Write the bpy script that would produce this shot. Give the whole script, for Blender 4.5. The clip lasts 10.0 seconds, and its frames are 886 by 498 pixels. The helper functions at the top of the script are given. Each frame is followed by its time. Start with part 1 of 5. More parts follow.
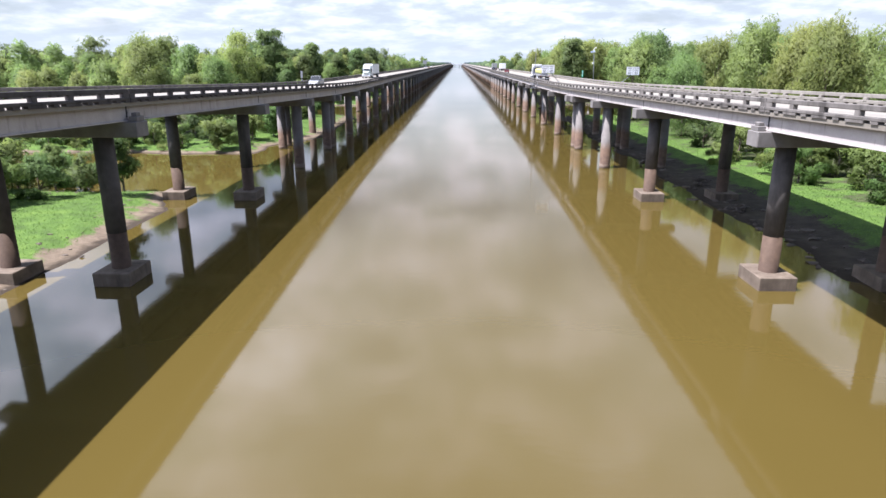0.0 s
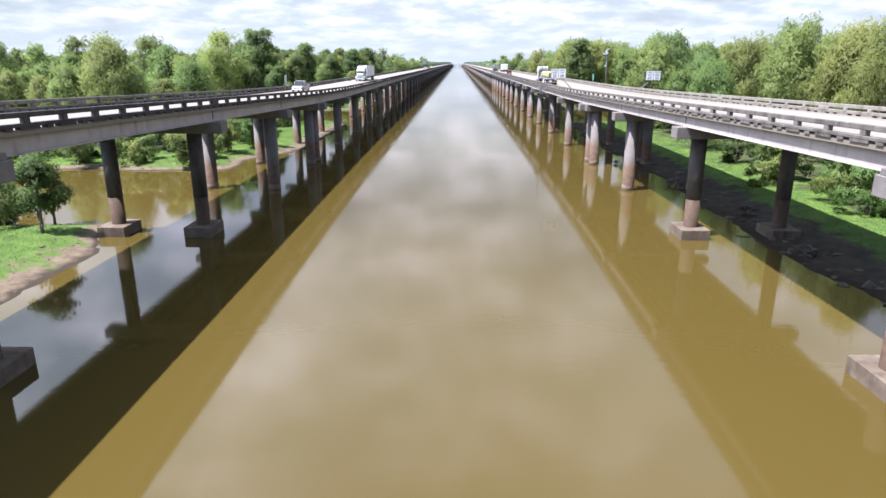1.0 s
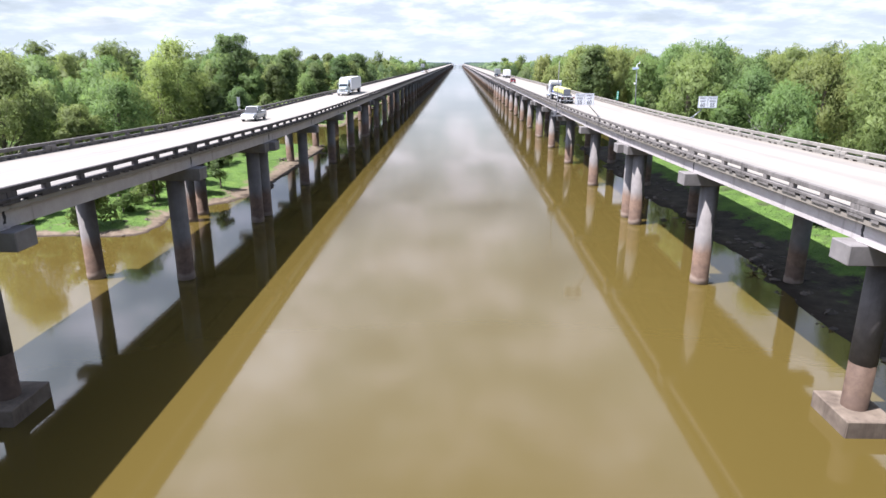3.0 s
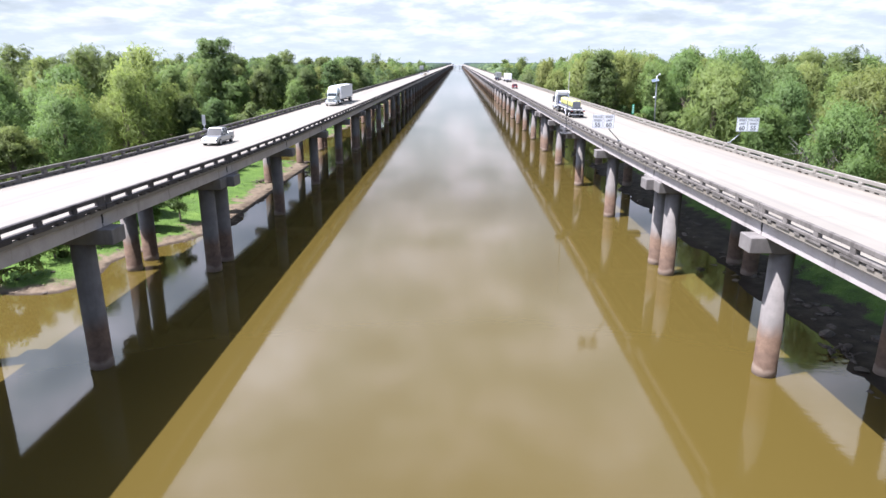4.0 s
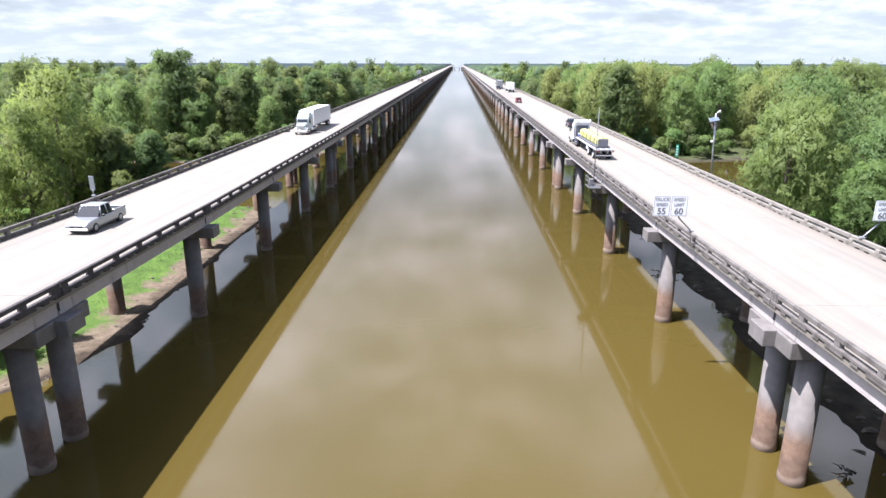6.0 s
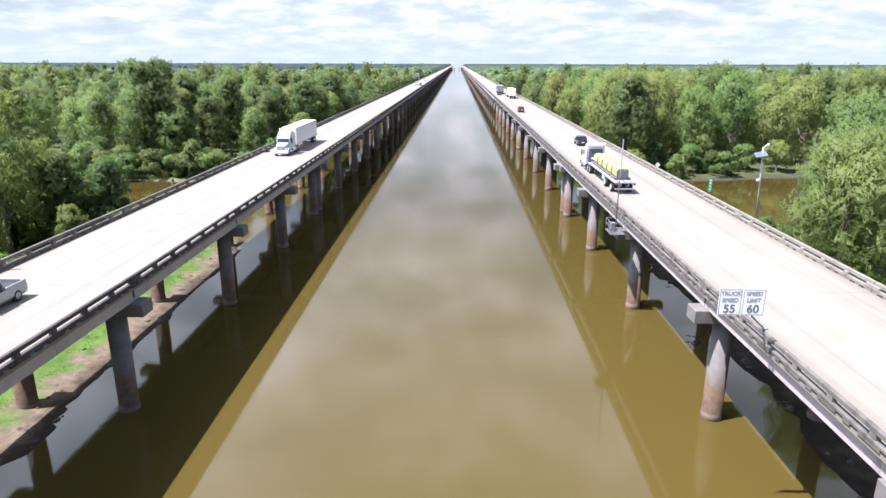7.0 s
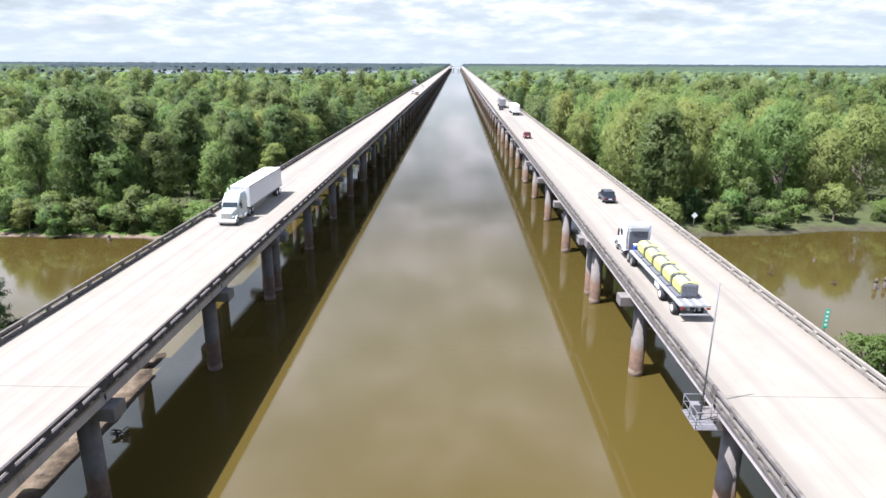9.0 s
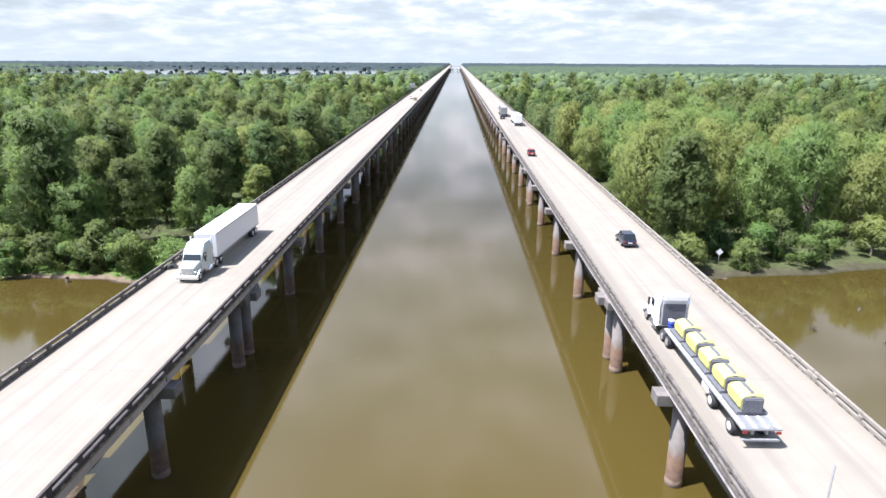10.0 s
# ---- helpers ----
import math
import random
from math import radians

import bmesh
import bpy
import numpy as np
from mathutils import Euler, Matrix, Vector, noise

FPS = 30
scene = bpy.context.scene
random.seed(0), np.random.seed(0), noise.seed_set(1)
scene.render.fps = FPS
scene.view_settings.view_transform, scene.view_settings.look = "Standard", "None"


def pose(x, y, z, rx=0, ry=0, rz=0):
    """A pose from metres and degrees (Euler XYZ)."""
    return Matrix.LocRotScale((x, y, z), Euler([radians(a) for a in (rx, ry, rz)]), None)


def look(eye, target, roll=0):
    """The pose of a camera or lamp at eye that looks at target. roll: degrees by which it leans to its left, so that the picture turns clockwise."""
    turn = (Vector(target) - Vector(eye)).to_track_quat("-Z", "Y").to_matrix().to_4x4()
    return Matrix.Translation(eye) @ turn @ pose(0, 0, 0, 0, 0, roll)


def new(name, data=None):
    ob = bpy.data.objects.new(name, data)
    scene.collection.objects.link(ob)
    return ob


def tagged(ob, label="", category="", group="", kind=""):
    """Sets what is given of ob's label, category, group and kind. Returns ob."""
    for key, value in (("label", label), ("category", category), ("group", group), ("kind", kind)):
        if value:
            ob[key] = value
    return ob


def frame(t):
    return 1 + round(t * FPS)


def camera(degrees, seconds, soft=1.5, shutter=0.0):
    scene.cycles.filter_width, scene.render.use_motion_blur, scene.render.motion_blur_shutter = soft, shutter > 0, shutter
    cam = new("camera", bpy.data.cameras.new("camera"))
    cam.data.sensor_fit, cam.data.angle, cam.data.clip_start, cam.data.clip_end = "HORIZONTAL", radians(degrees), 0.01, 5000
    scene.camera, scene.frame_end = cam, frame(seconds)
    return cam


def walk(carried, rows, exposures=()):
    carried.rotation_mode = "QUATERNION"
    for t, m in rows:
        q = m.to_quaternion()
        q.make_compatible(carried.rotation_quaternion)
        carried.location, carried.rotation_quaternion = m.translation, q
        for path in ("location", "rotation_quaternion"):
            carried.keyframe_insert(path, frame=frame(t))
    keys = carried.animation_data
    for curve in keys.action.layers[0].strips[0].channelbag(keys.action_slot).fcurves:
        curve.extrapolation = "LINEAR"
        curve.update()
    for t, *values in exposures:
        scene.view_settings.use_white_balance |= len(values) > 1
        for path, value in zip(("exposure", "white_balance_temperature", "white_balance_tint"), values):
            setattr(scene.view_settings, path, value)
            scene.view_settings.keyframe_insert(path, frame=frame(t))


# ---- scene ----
# ---------------------------------------------------------------- camera
cam = camera(69.9, 10.0, soft=1.5)
# seconds, x, y, z, yaw, pitch, roll (degrees, roll clockwise)
ROWS = [
    (0.0, -0.200, 1.65, 13.967, 1.255, -16.377, -0.034),
    (0.5, -0.197, 8.02, 14.171, 1.267, -16.398, -0.025),
    (1.0, -0.147, 14.39, 14.589, 1.277, -16.412, -0.014),
    (1.5, -0.057, 20.76, 15.154, 1.285, -16.420, -0.004),
    (2.0, 0.063, 27.15, 15.815, 1.291, -16.424, 0.008),
    (2.5, 0.208, 33.53, 16.536, 1.296, -16.424, 0.020),
    (4.0, 0.727, 52.73, 18.868, 1.299, -16.410, 0.060),
    (4.5, 0.911, 59.13, 19.685, 1.297, -16.404, 0.075),
    (5.0, 1.092, 65.55, 20.531, 1.293, -16.398, 0.090),
    (5.5, 1.267, 71.97, 21.419, 1.287, -16.394, 0.106),
    (7.0, 1.712, 91.26, 24.479, 1.259, -16.398, 0.158),
    (7.5, 1.827, 97.71, 25.680, 1.247, -16.409, 0.176),
    (8.0, 1.920, 104.16, 26.985, 1.232, -16.425, 0.195),
    (8.5, 1.991, 110.62, 28.399, 1.216, -16.448, 0.215),
    (9.0, 2.038, 117.08, 29.913, 1.198, -16.479, 0.235),
    (9.5, 2.062, 123.56, 31.515, 1.178, -16.519, 0.256),
    (10.0, 2.062, 130.03, 33.176, 1.157, -16.568, 0.277),
]
# the picture darkens a little towards the end
EXPOSURES = [(0.0, 1.44, 5960, 19.2), (5.0, 1.48, 5960, 19.2), (10.0, 1.41, 6020, 16.9)]
walk(cam, [(t, pose(x, y, z, 90 + pitch, -roll, yaw)) for t, x, y, z, yaw, pitch, roll in ROWS], EXPOSURES)

# ---------------------------------------------------------------- sky, sun
SUN_WAY = Vector((0.47, 0.17, -1.0)).normalized()
SUN_UP = math.asin(-SUN_WAY.z)


def sky_world():
    world = bpy.data.worlds.new("sky")
    world.use_nodes = True
    scene.world = world
    nt = world.node_tree
    nt.nodes.clear()
    N, L = nt.nodes.new, nt.links.new
    out, bg = N("ShaderNodeOutputWorld"), N("ShaderNodeBackground")
    sky = N("ShaderNodeTexSky")
    sky.sky_type, sky.sun_disc = "NISHITA", False
    sky.sun_elevation, sky.sun_rotation = SUN_UP, math.atan2(-SUN_WAY.x, -SUN_WAY.y)
    sky.air_density, sky.dust_density, sky.ozone_density = 1.0, 1.5, 1.0
    dim = N("ShaderNodeVectorMath")
    dim.operation = "SCALE"
    dim.inputs["Scale"].default_value = 0.12
    L(sky.outputs[0], dim.inputs[0])
    # a layer of cloud, flattened towards the horizon
    tc, sep = N("ShaderNodeTexCoord"), N("ShaderNodeSeparateXYZ")
    L(tc.outputs["Generated"], sep.inputs[0])
    up = N("ShaderNodeMath")
    up.operation, up.inputs[1].default_value = "MAXIMUM", 0.0
    L(sep.outputs["Z"], up.inputs[0])
    lift = N("ShaderNodeMath")
    lift.operation, lift.inputs[1].default_value = "ADD", 0.21
    L(up.outputs[0], lift.inputs[0])
    div = N("ShaderNodeVectorMath")
    div.operation = "DIVIDE"
    both = N("ShaderNodeCombineXYZ")
    for k in range(3):
        L(lift.outputs[0], both.inputs[k])
    L(tc.outputs["Generated"], div.inputs[0])
    L(both.outputs[0], div.inputs[1])
    flat = N("ShaderNodeMapping")
    flat.inputs["Scale"].default_value = (1.0, 1.0, 0.0)
    flat.inputs["Location"].default_value = (5.3, 2.1, 0.0)
    L(div.outputs[0], flat.inputs[0])
    puff, sheet = N("ShaderNodeTexNoise"), N("ShaderNodeTexNoise")
    for n, scale, detail, rough in ((puff, 1.3, 6.0, 0.5), (sheet, 4.2, 9.0, 0.56)):
        n.inputs["Scale"].default_value, n.inputs["Detail"].default_value, n.inputs["Roughness"].default_value = scale, detail, rough
        L(flat.outputs[0], n.inputs["Vector"])
    cover = N("ShaderNodeValToRGB")
    cover.color_ramp.elements[0].position, cover.color_ramp.elements[1].position = 0.28, 0.42
    L(puff.outputs["Fac"], cover.inputs[0])
    tone = N("ShaderNodeValToRGB")
    tone.color_ramp.elements[0].position, tone.color_ramp.elements[0].color = 0.38, (0.73, 0.82, 0.855, 1)
    tone.color_ramp.elements[1].position, tone.color_ramp.elements[1].color = 0.48, (0.95, 1.05, 1.05, 1)
    for at, v in ((0.57, 1.32), (0.70, 1.8)):
        tone.color_ramp.elements.new(at).color = (v, v, v, 1)
    L(sheet.outputs["Fac"], tone.inputs[0])
    mix = N("ShaderNodeMix")
    mix.data_type = "RGBA"
    # clouds crowd together low down; unseen overhead they are thinned to cut ambient light
    part_up = N("ShaderNodeMapRange")
    part_up.inputs["From Min"].default_value, part_up.inputs["From Max"].default_value = 0.55, 0.75
    part_up.inputs["To Min"].default_value, part_up.inputs["To Max"].default_value = 1.0, 0.02
    L(up.outputs[0], part_up.inputs["Value"])
    thin = N("ShaderNodeMath")
    thin.operation = "MULTIPLY"
    L(cover.outputs[0], thin.inputs[0])
    # cloud kept ahead; unseen behind the camera it is thinned for deeper shade
    ahead = N("ShaderNodeMapRange")
    ahead.inputs["From Min"].default_value, ahead.inputs["From Max"].default_value = -0.25, 0.35
    ahead.inputs["To Min"].default_value = 0.3
    L(sep.outputs["Y"], ahead.inputs["Value"])
    bank = N("ShaderNodeMath")
    bank.operation = "MULTIPLY"
    L(part_up.outputs[0], bank.inputs[0])
    L(ahead.outputs[0], bank.inputs[1])
    L(bank.outputs[0], thin.inputs[1])
    L(thin.outputs[0], mix.inputs["Factor"])
    L(dim.outputs[0], mix.inputs["A"])
    L(tone.outputs[0], mix.inputs["B"])
    # thin bright haze low over the horizon
    haze = N("ShaderNodeMapRange")
    haze.inputs["From Min"].default_value, haze.inputs["From Max"].default_value = 0.0, 0.13
    haze.inputs["To Min"].default_value, haze.inputs["To Max"].default_value = 0.9, 0.0
    L(up.outputs[0], haze.inputs["Value"])
    low = N("ShaderNodeMix")
    low.data_type = "RGBA"
    low.inputs["B"].default_value = (0.84, 0.955, 0.985, 1)
    L(haze.outputs[0], low.inputs["Factor"])
    L(mix.outputs["Result"], low.inputs["A"])
    # cloud bases grey low down, sunlit tops higher up
    tops = N("ShaderNodeValToRGB")
    e = tops.color_ramp.elements
    e[0].position, e[0].color = 0.09, (0.40, 0.40, 0.40, 1)
    e[1].position, e[1].color = 0.46, (0.52, 0.54, 0.57, 1)
    e.new(0.19).color = (0.28, 0.295, 0.335, 1)
    e.new(0.29).color = (0.36, 0.37, 0.395, 1)
    L(up.outputs[0], tops.inputs[0])
    lit = N("ShaderNodeVectorMath")
    lit.operation = "MULTIPLY"
    L(low.outputs["Result"], lit.inputs[0])
    L(tops.outputs[0], lit.inputs[1])
    # and brighter on the sun's side
    near = N("ShaderNodeVectorMath")
    near.operation = "DOT_PRODUCT"
    near.inputs[1].default_value = Vector((-0.85, -0.2, 0.45)).normalized()
    L(tc.outputs["Generated"], near.inputs[0])
    glow = N("ShaderNodeMapRange")
    glow.inputs["From Min"].default_value, glow.inputs["From Max"].default_value = 0.0, 1.0
    glow.inputs["To Min"].default_value, glow.inputs["To Max"].default_value = 1.0, 2.3
    L(near.outputs["Value"], glow.inputs["Value"])
    sided = N("ShaderNodeMix")
    high = N("ShaderNodeMapRange")
    high.inputs["From Min"].default_value, high.inputs["From Max"].default_value = 0.1, 0.25
    L(up.outputs[0], high.inputs["Value"])
    L(high.outputs[0], sided.inputs["Factor"])
    sided.inputs["A"].default_value = 1.0
    L(glow.outputs[0], sided.inputs["B"])
    bright = N("ShaderNodeVectorMath")
    bright.operation = "SCALE"
    L(lit.outputs[0], bright.inputs[0])
    L(sided.outputs["Result"], bright.inputs["Scale"])
    L(bright.outputs[0], bg.inputs["Color"])
    bg.inputs["Strength"].default_value = 0.8625
    L(bg.outputs[0], out.inputs["Surface"])


sky_world()
sun = new("sun", bpy.data.lights.new("sun", "SUN"))
sun.data.energy, sun.data.angle, sun.data.color = 5.0, radians(0.6), (1.0, 0.965, 0.91)
sun.matrix_world = look((0, 0, 200), Vector((0, 0, 200)) + SUN_WAY)


# ---------------------------------------------------------------- materials
class Nodes:
    """A material under construction."""

    def __init__(self, name, rough=0.8, metal=0.0, spec=0.5):
        self.m = bpy.data.materials.new(name)
        self.m.use_nodes = True
        self.t = self.m.node_tree
        self.b = self.t.nodes["Principled BSDF"]
        self.b.inputs["Roughness"].default_value = rough
        self.b.inputs["Metallic"].default_value = metal
        self.b.inputs["Specular IOR Level"].default_value = spec

    def node(self, kind, **inputs):
        n = self.t.nodes.new(kind)
        for k, v in inputs.items():
            n.inputs[k.replace("_", " ")].default_value = v
        return n

    def link(self, a, b):
        self.t.links.new(a, b)

    def noise(self, scale, detail=5.0, rough=0.6, stretch=(1, 1, 1), space="Object"):
        if space == "World":
            src = self.node("ShaderNodeNewGeometry").outputs["Position"]
        else:
            src = self.node("ShaderNodeTexCoord").outputs[space]
        mp = self.node("ShaderNodeMapping")
        mp.inputs["Scale"].default_value = stretch
        self.link(src, mp.inputs[0])
        n = self.node("ShaderNodeTexNoise", Scale=scale, Detail=detail, Roughness=rough)
        self.link(mp.outputs[0], n.inputs["Vector"])
        return n.outputs["Fac"]

    def ramp(self, fac, *stops):
        r = self.node("ShaderNodeValToRGB")
        e = r.color_ramp.elements
        while len(e) < len(stops):
            e.new(0.5)
        for k, (p, c) in enumerate(stops):
            e[k].position = p
            e[k].color = (*c, 1) if len(c) == 3 else c
        self.link(fac, r.inputs[0])
        return r.outputs[0]

    def mix(self, fac, a, b, kind="MIX"):
        n = self.node("ShaderNodeMix")
        n.data_type, n.blend_type = "RGBA", kind
        for sock, v in (("Factor", fac), ("A", a), ("B", b)):
            if isinstance(v, (int, float)):
                n.inputs[sock].default_value = v
            elif isinstance(v, tuple):
                n.inputs[sock].default_value = (*v, 1)
            else:
                self.link(v, n.inputs[sock])
        return n.outputs["Result"]

    def span(self, fac, a, b, c=0.0, d=1.0):
        n = self.node("ShaderNodeMapRange")
        for k, v in (("From Min", a), ("From Max", b), ("To Min", c), ("To Max", d)):
            n.inputs[k].default_value = v
        self.link(fac, n.inputs["Value"])
        return n.outputs[0]

    def height(self):
        s = self.node("ShaderNodeSeparateXYZ")
        self.link(self.node("ShaderNodeNewGeometry").outputs["Position"], s.inputs[0])
        return s.outputs["Z"]

    def across(self):
        s = self.node("ShaderNodeSeparateXYZ")
        self.link(self.node("ShaderNodeTexCoord").outputs["Object"], s.inputs[0])
        return s.outputs["X"]

    def color(self, c):
        if isinstance(c, tuple):
            self.b.inputs["Base Color"].default_value = (*c, 1)
        else:
            self.link(c, self.b.inputs["Base Color"])

    def bump(self, fac, strength, distance):
        n = self.node("ShaderNodeBump", Strength=strength, Distance=distance)
        self.link(fac, n.inputs["Height"])
        self.link(n.outputs[0], self.b.inputs["Normal"])


def mat_concrete(name, light, dark, stain, amount):
    """Weathered concrete with fine grain, blotches and dark runs."""
    n = Nodes(name, 0.85, spec=0.3)
    base = n.ramp(n.noise(0.9, 6), (0.3, dark), (0.7, light))
    base = n.mix(n.span(n.noise(9.0, 4), 0.3, 0.75, 0, 0.25), base, tuple(0.6 * c for c in light))
    runs = n.noise(1.1, 5, 0.65, (1.0, 1.0, 0.18), "World")
    base = n.mix(n.span(runs, 0.62 - 0.2 * amount, 0.78 - 0.1 * amount, 0, 0.8), base, stain)
    n.color(base)
    n.bump(n.noise(14.0, 5), 0.25, 0.02)
    return n.m


CONCRETE = mat_concrete("girder_concrete", (0.42, 0.382, 0.360), (0.335, 0.303, 0.287), (0.11, 0.10, 0.093), 0.25)
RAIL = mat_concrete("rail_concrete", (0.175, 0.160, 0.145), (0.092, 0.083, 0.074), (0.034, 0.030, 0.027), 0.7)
# rail concrete again, coloured paler for sun and darker for shade
RAIL_SUNLIT = mat_concrete("sunlit_rail_concrete", (0.240, 0.222, 0.190), (0.180, 0.165, 0.141), (0.070, 0.060, 0.050), 0.4)
RAIL_SHADED = mat_concrete("shaded_rail_concrete", (0.085, 0.076, 0.073), (0.042, 0.037, 0.037), (0.020, 0.018, 0.018), 0.7)
CAP = mat_concrete("cap_concrete", (0.19, 0.177, 0.165), (0.115, 0.106, 0.098), (0.11, 0.10, 0.09), 0.35)
FOOTING = mat_concrete("footing_concrete", (0.185, 0.148, 0.110), (0.085, 0.064, 0.047), (0.05, 0.037, 0.027), 0.75)


def mat_pile(name, level, damp=1.0):
    """Concrete with a brown high-water stain and a pale band at the waterline."""
    n = Nodes(name, 0.8, spec=0.35)
    up = n.ramp(n.noise(0.8, 6), (0.3, (0.112, 0.102, 0.094)), (0.7, (0.180, 0.165, 0.153)))
    runs = n.noise(1.6, 5, 0.6, (1, 1, 0.1), "World")
    up = n.mix(n.span(runs, 0.5, 0.75, 0, 0.6), up, (0.10, 0.09, 0.08))
    wet = n.ramp(n.noise(1.7, 6, 0.65), (0.3, tuple(damp * v for v in (0.078, 0.047, 0.030))), (0.7, tuple(damp * v for v in (0.165, 0.108, 0.072))))
    z = n.height()
    wob = n.span(n.noise(0.8, 3, 0.5, (1, 1, 0.2), "World"), 0.3, 0.7, -0.25, 0.25)
    add = n.node("ShaderNodeMath")
    add.operation = "ADD"
    n.link(z, add.inputs[0])
    n.link(wob, add.inputs[1])
    c = n.mix(n.span(add.outputs[0], level - 0.15, level + 0.9, 1, 0), up, wet)
    mid = n.span(add.outputs[0], 1.55, 1.75, 0.35, 0)
    c = n.mix(mid, c, (0.09, 0.06, 0.045))
    c = n.mix(n.span(add.outputs[0], 0.42, 0.62, 0.5, 0), c, (0.27, 0.215, 0.165))
    n.color(c)
    n.bump(n.noise(10.0, 5), 0.3, 0.03)
    return n.m


PILE, PILE_WET = mat_pile("pile_concrete", 2.75), mat_pile("stained_column_concrete", 3.9, 0.62)
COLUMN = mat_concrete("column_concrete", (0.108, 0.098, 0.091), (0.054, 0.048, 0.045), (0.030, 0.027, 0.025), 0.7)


def mat_deck():
    """Bright worn concrete roadway with faint darker wheel tracks along it."""
    n = Nodes("deck_concrete", 0.8, spec=0.3)
    base = n.ramp(n.noise(0.35, 6), (0.3, (0.208, 0.191, 0.158)), (0.7, (0.240, 0.221, 0.184)))
    tracks = n.noise(0.8, 5, 0.6, (1.0, 0.008, 1.0), "World")
    base = n.mix(n.span(tracks, 0.46, 0.64, 0, 0.7), base, (0.158, 0.147, 0.130))
    wide = n.node("ShaderNodeMath")
    wide.operation = "PINGPONG"
    wide.inputs[1].default_value = 5.9
    n.link(n.across(), wide.inputs[0])
    edge = n.mix(n.span(wide.outputs[0], 0.3, 2.0, 1, 0), (0.0, 0.0, 0.0), n.ramp(n.noise(0.5, 5, 0.6, (1.0, 0.1, 1.0), "World"), (0.3, (0.25, 0.25, 0.25)), (0.7, (0.9, 0.9, 0.9))))
    base = n.mix(edge, base, (0.176, 0.152, 0.121))
    spots = n.noise(2.2, 5, 0.7, (1.0, 0.25, 1.0), "World")
    base = n.mix(n.span(spots, 0.66, 0.74, 0, 0.4), base, (0.1445, 0.1326, 0.1275))
    n.color(base)
    n.bump(n.noise(20.0, 4), 0.15, 0.01)
    return n.m


DECK = mat_deck()


def mat_water():
    """Silty river water: an opaque muddy body under a smooth, slightly rippled surface."""
    n = Nodes("muddy_water", 0.05, spec=0.5)
    n.b.inputs["IOR"].default_value = 1.40
    silt = n.ramp(n.noise(0.02, 4, 0.6, (1, 0.35, 1), "World"), (0.3, (0.0696, 0.0489, 0.0123)), (0.7, (0.0807, 0.0579, 0.0152)))
    # darker and bluer further along: less silt, and far sky reflection painted in
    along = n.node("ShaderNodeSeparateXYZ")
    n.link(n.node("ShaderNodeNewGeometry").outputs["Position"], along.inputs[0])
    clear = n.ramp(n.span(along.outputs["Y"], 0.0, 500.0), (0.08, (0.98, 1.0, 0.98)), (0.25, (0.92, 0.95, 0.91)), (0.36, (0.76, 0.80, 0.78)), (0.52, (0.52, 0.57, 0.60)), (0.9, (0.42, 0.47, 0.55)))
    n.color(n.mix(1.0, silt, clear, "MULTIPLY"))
    # breeze ruffles the water in patches that lie across the canal
    calm = n.noise(0.035, 3, 0.5, (0.4, 1.0, 1), "World")
    ripple = n.noise(1.5, 4, 0.6, (0.6, 1.3, 1.0), "World")
    b = n.node("ShaderNodeBump", Distance=0.02)
    n.link(n.span(calm, 0.42, 0.66, 0.05, 0.4), b.inputs["Strength"])
    n.link(ripple, b.inputs["Height"])
    n.link(b.outputs[0], n.b.inputs["Normal"])
    return n.m


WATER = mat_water()


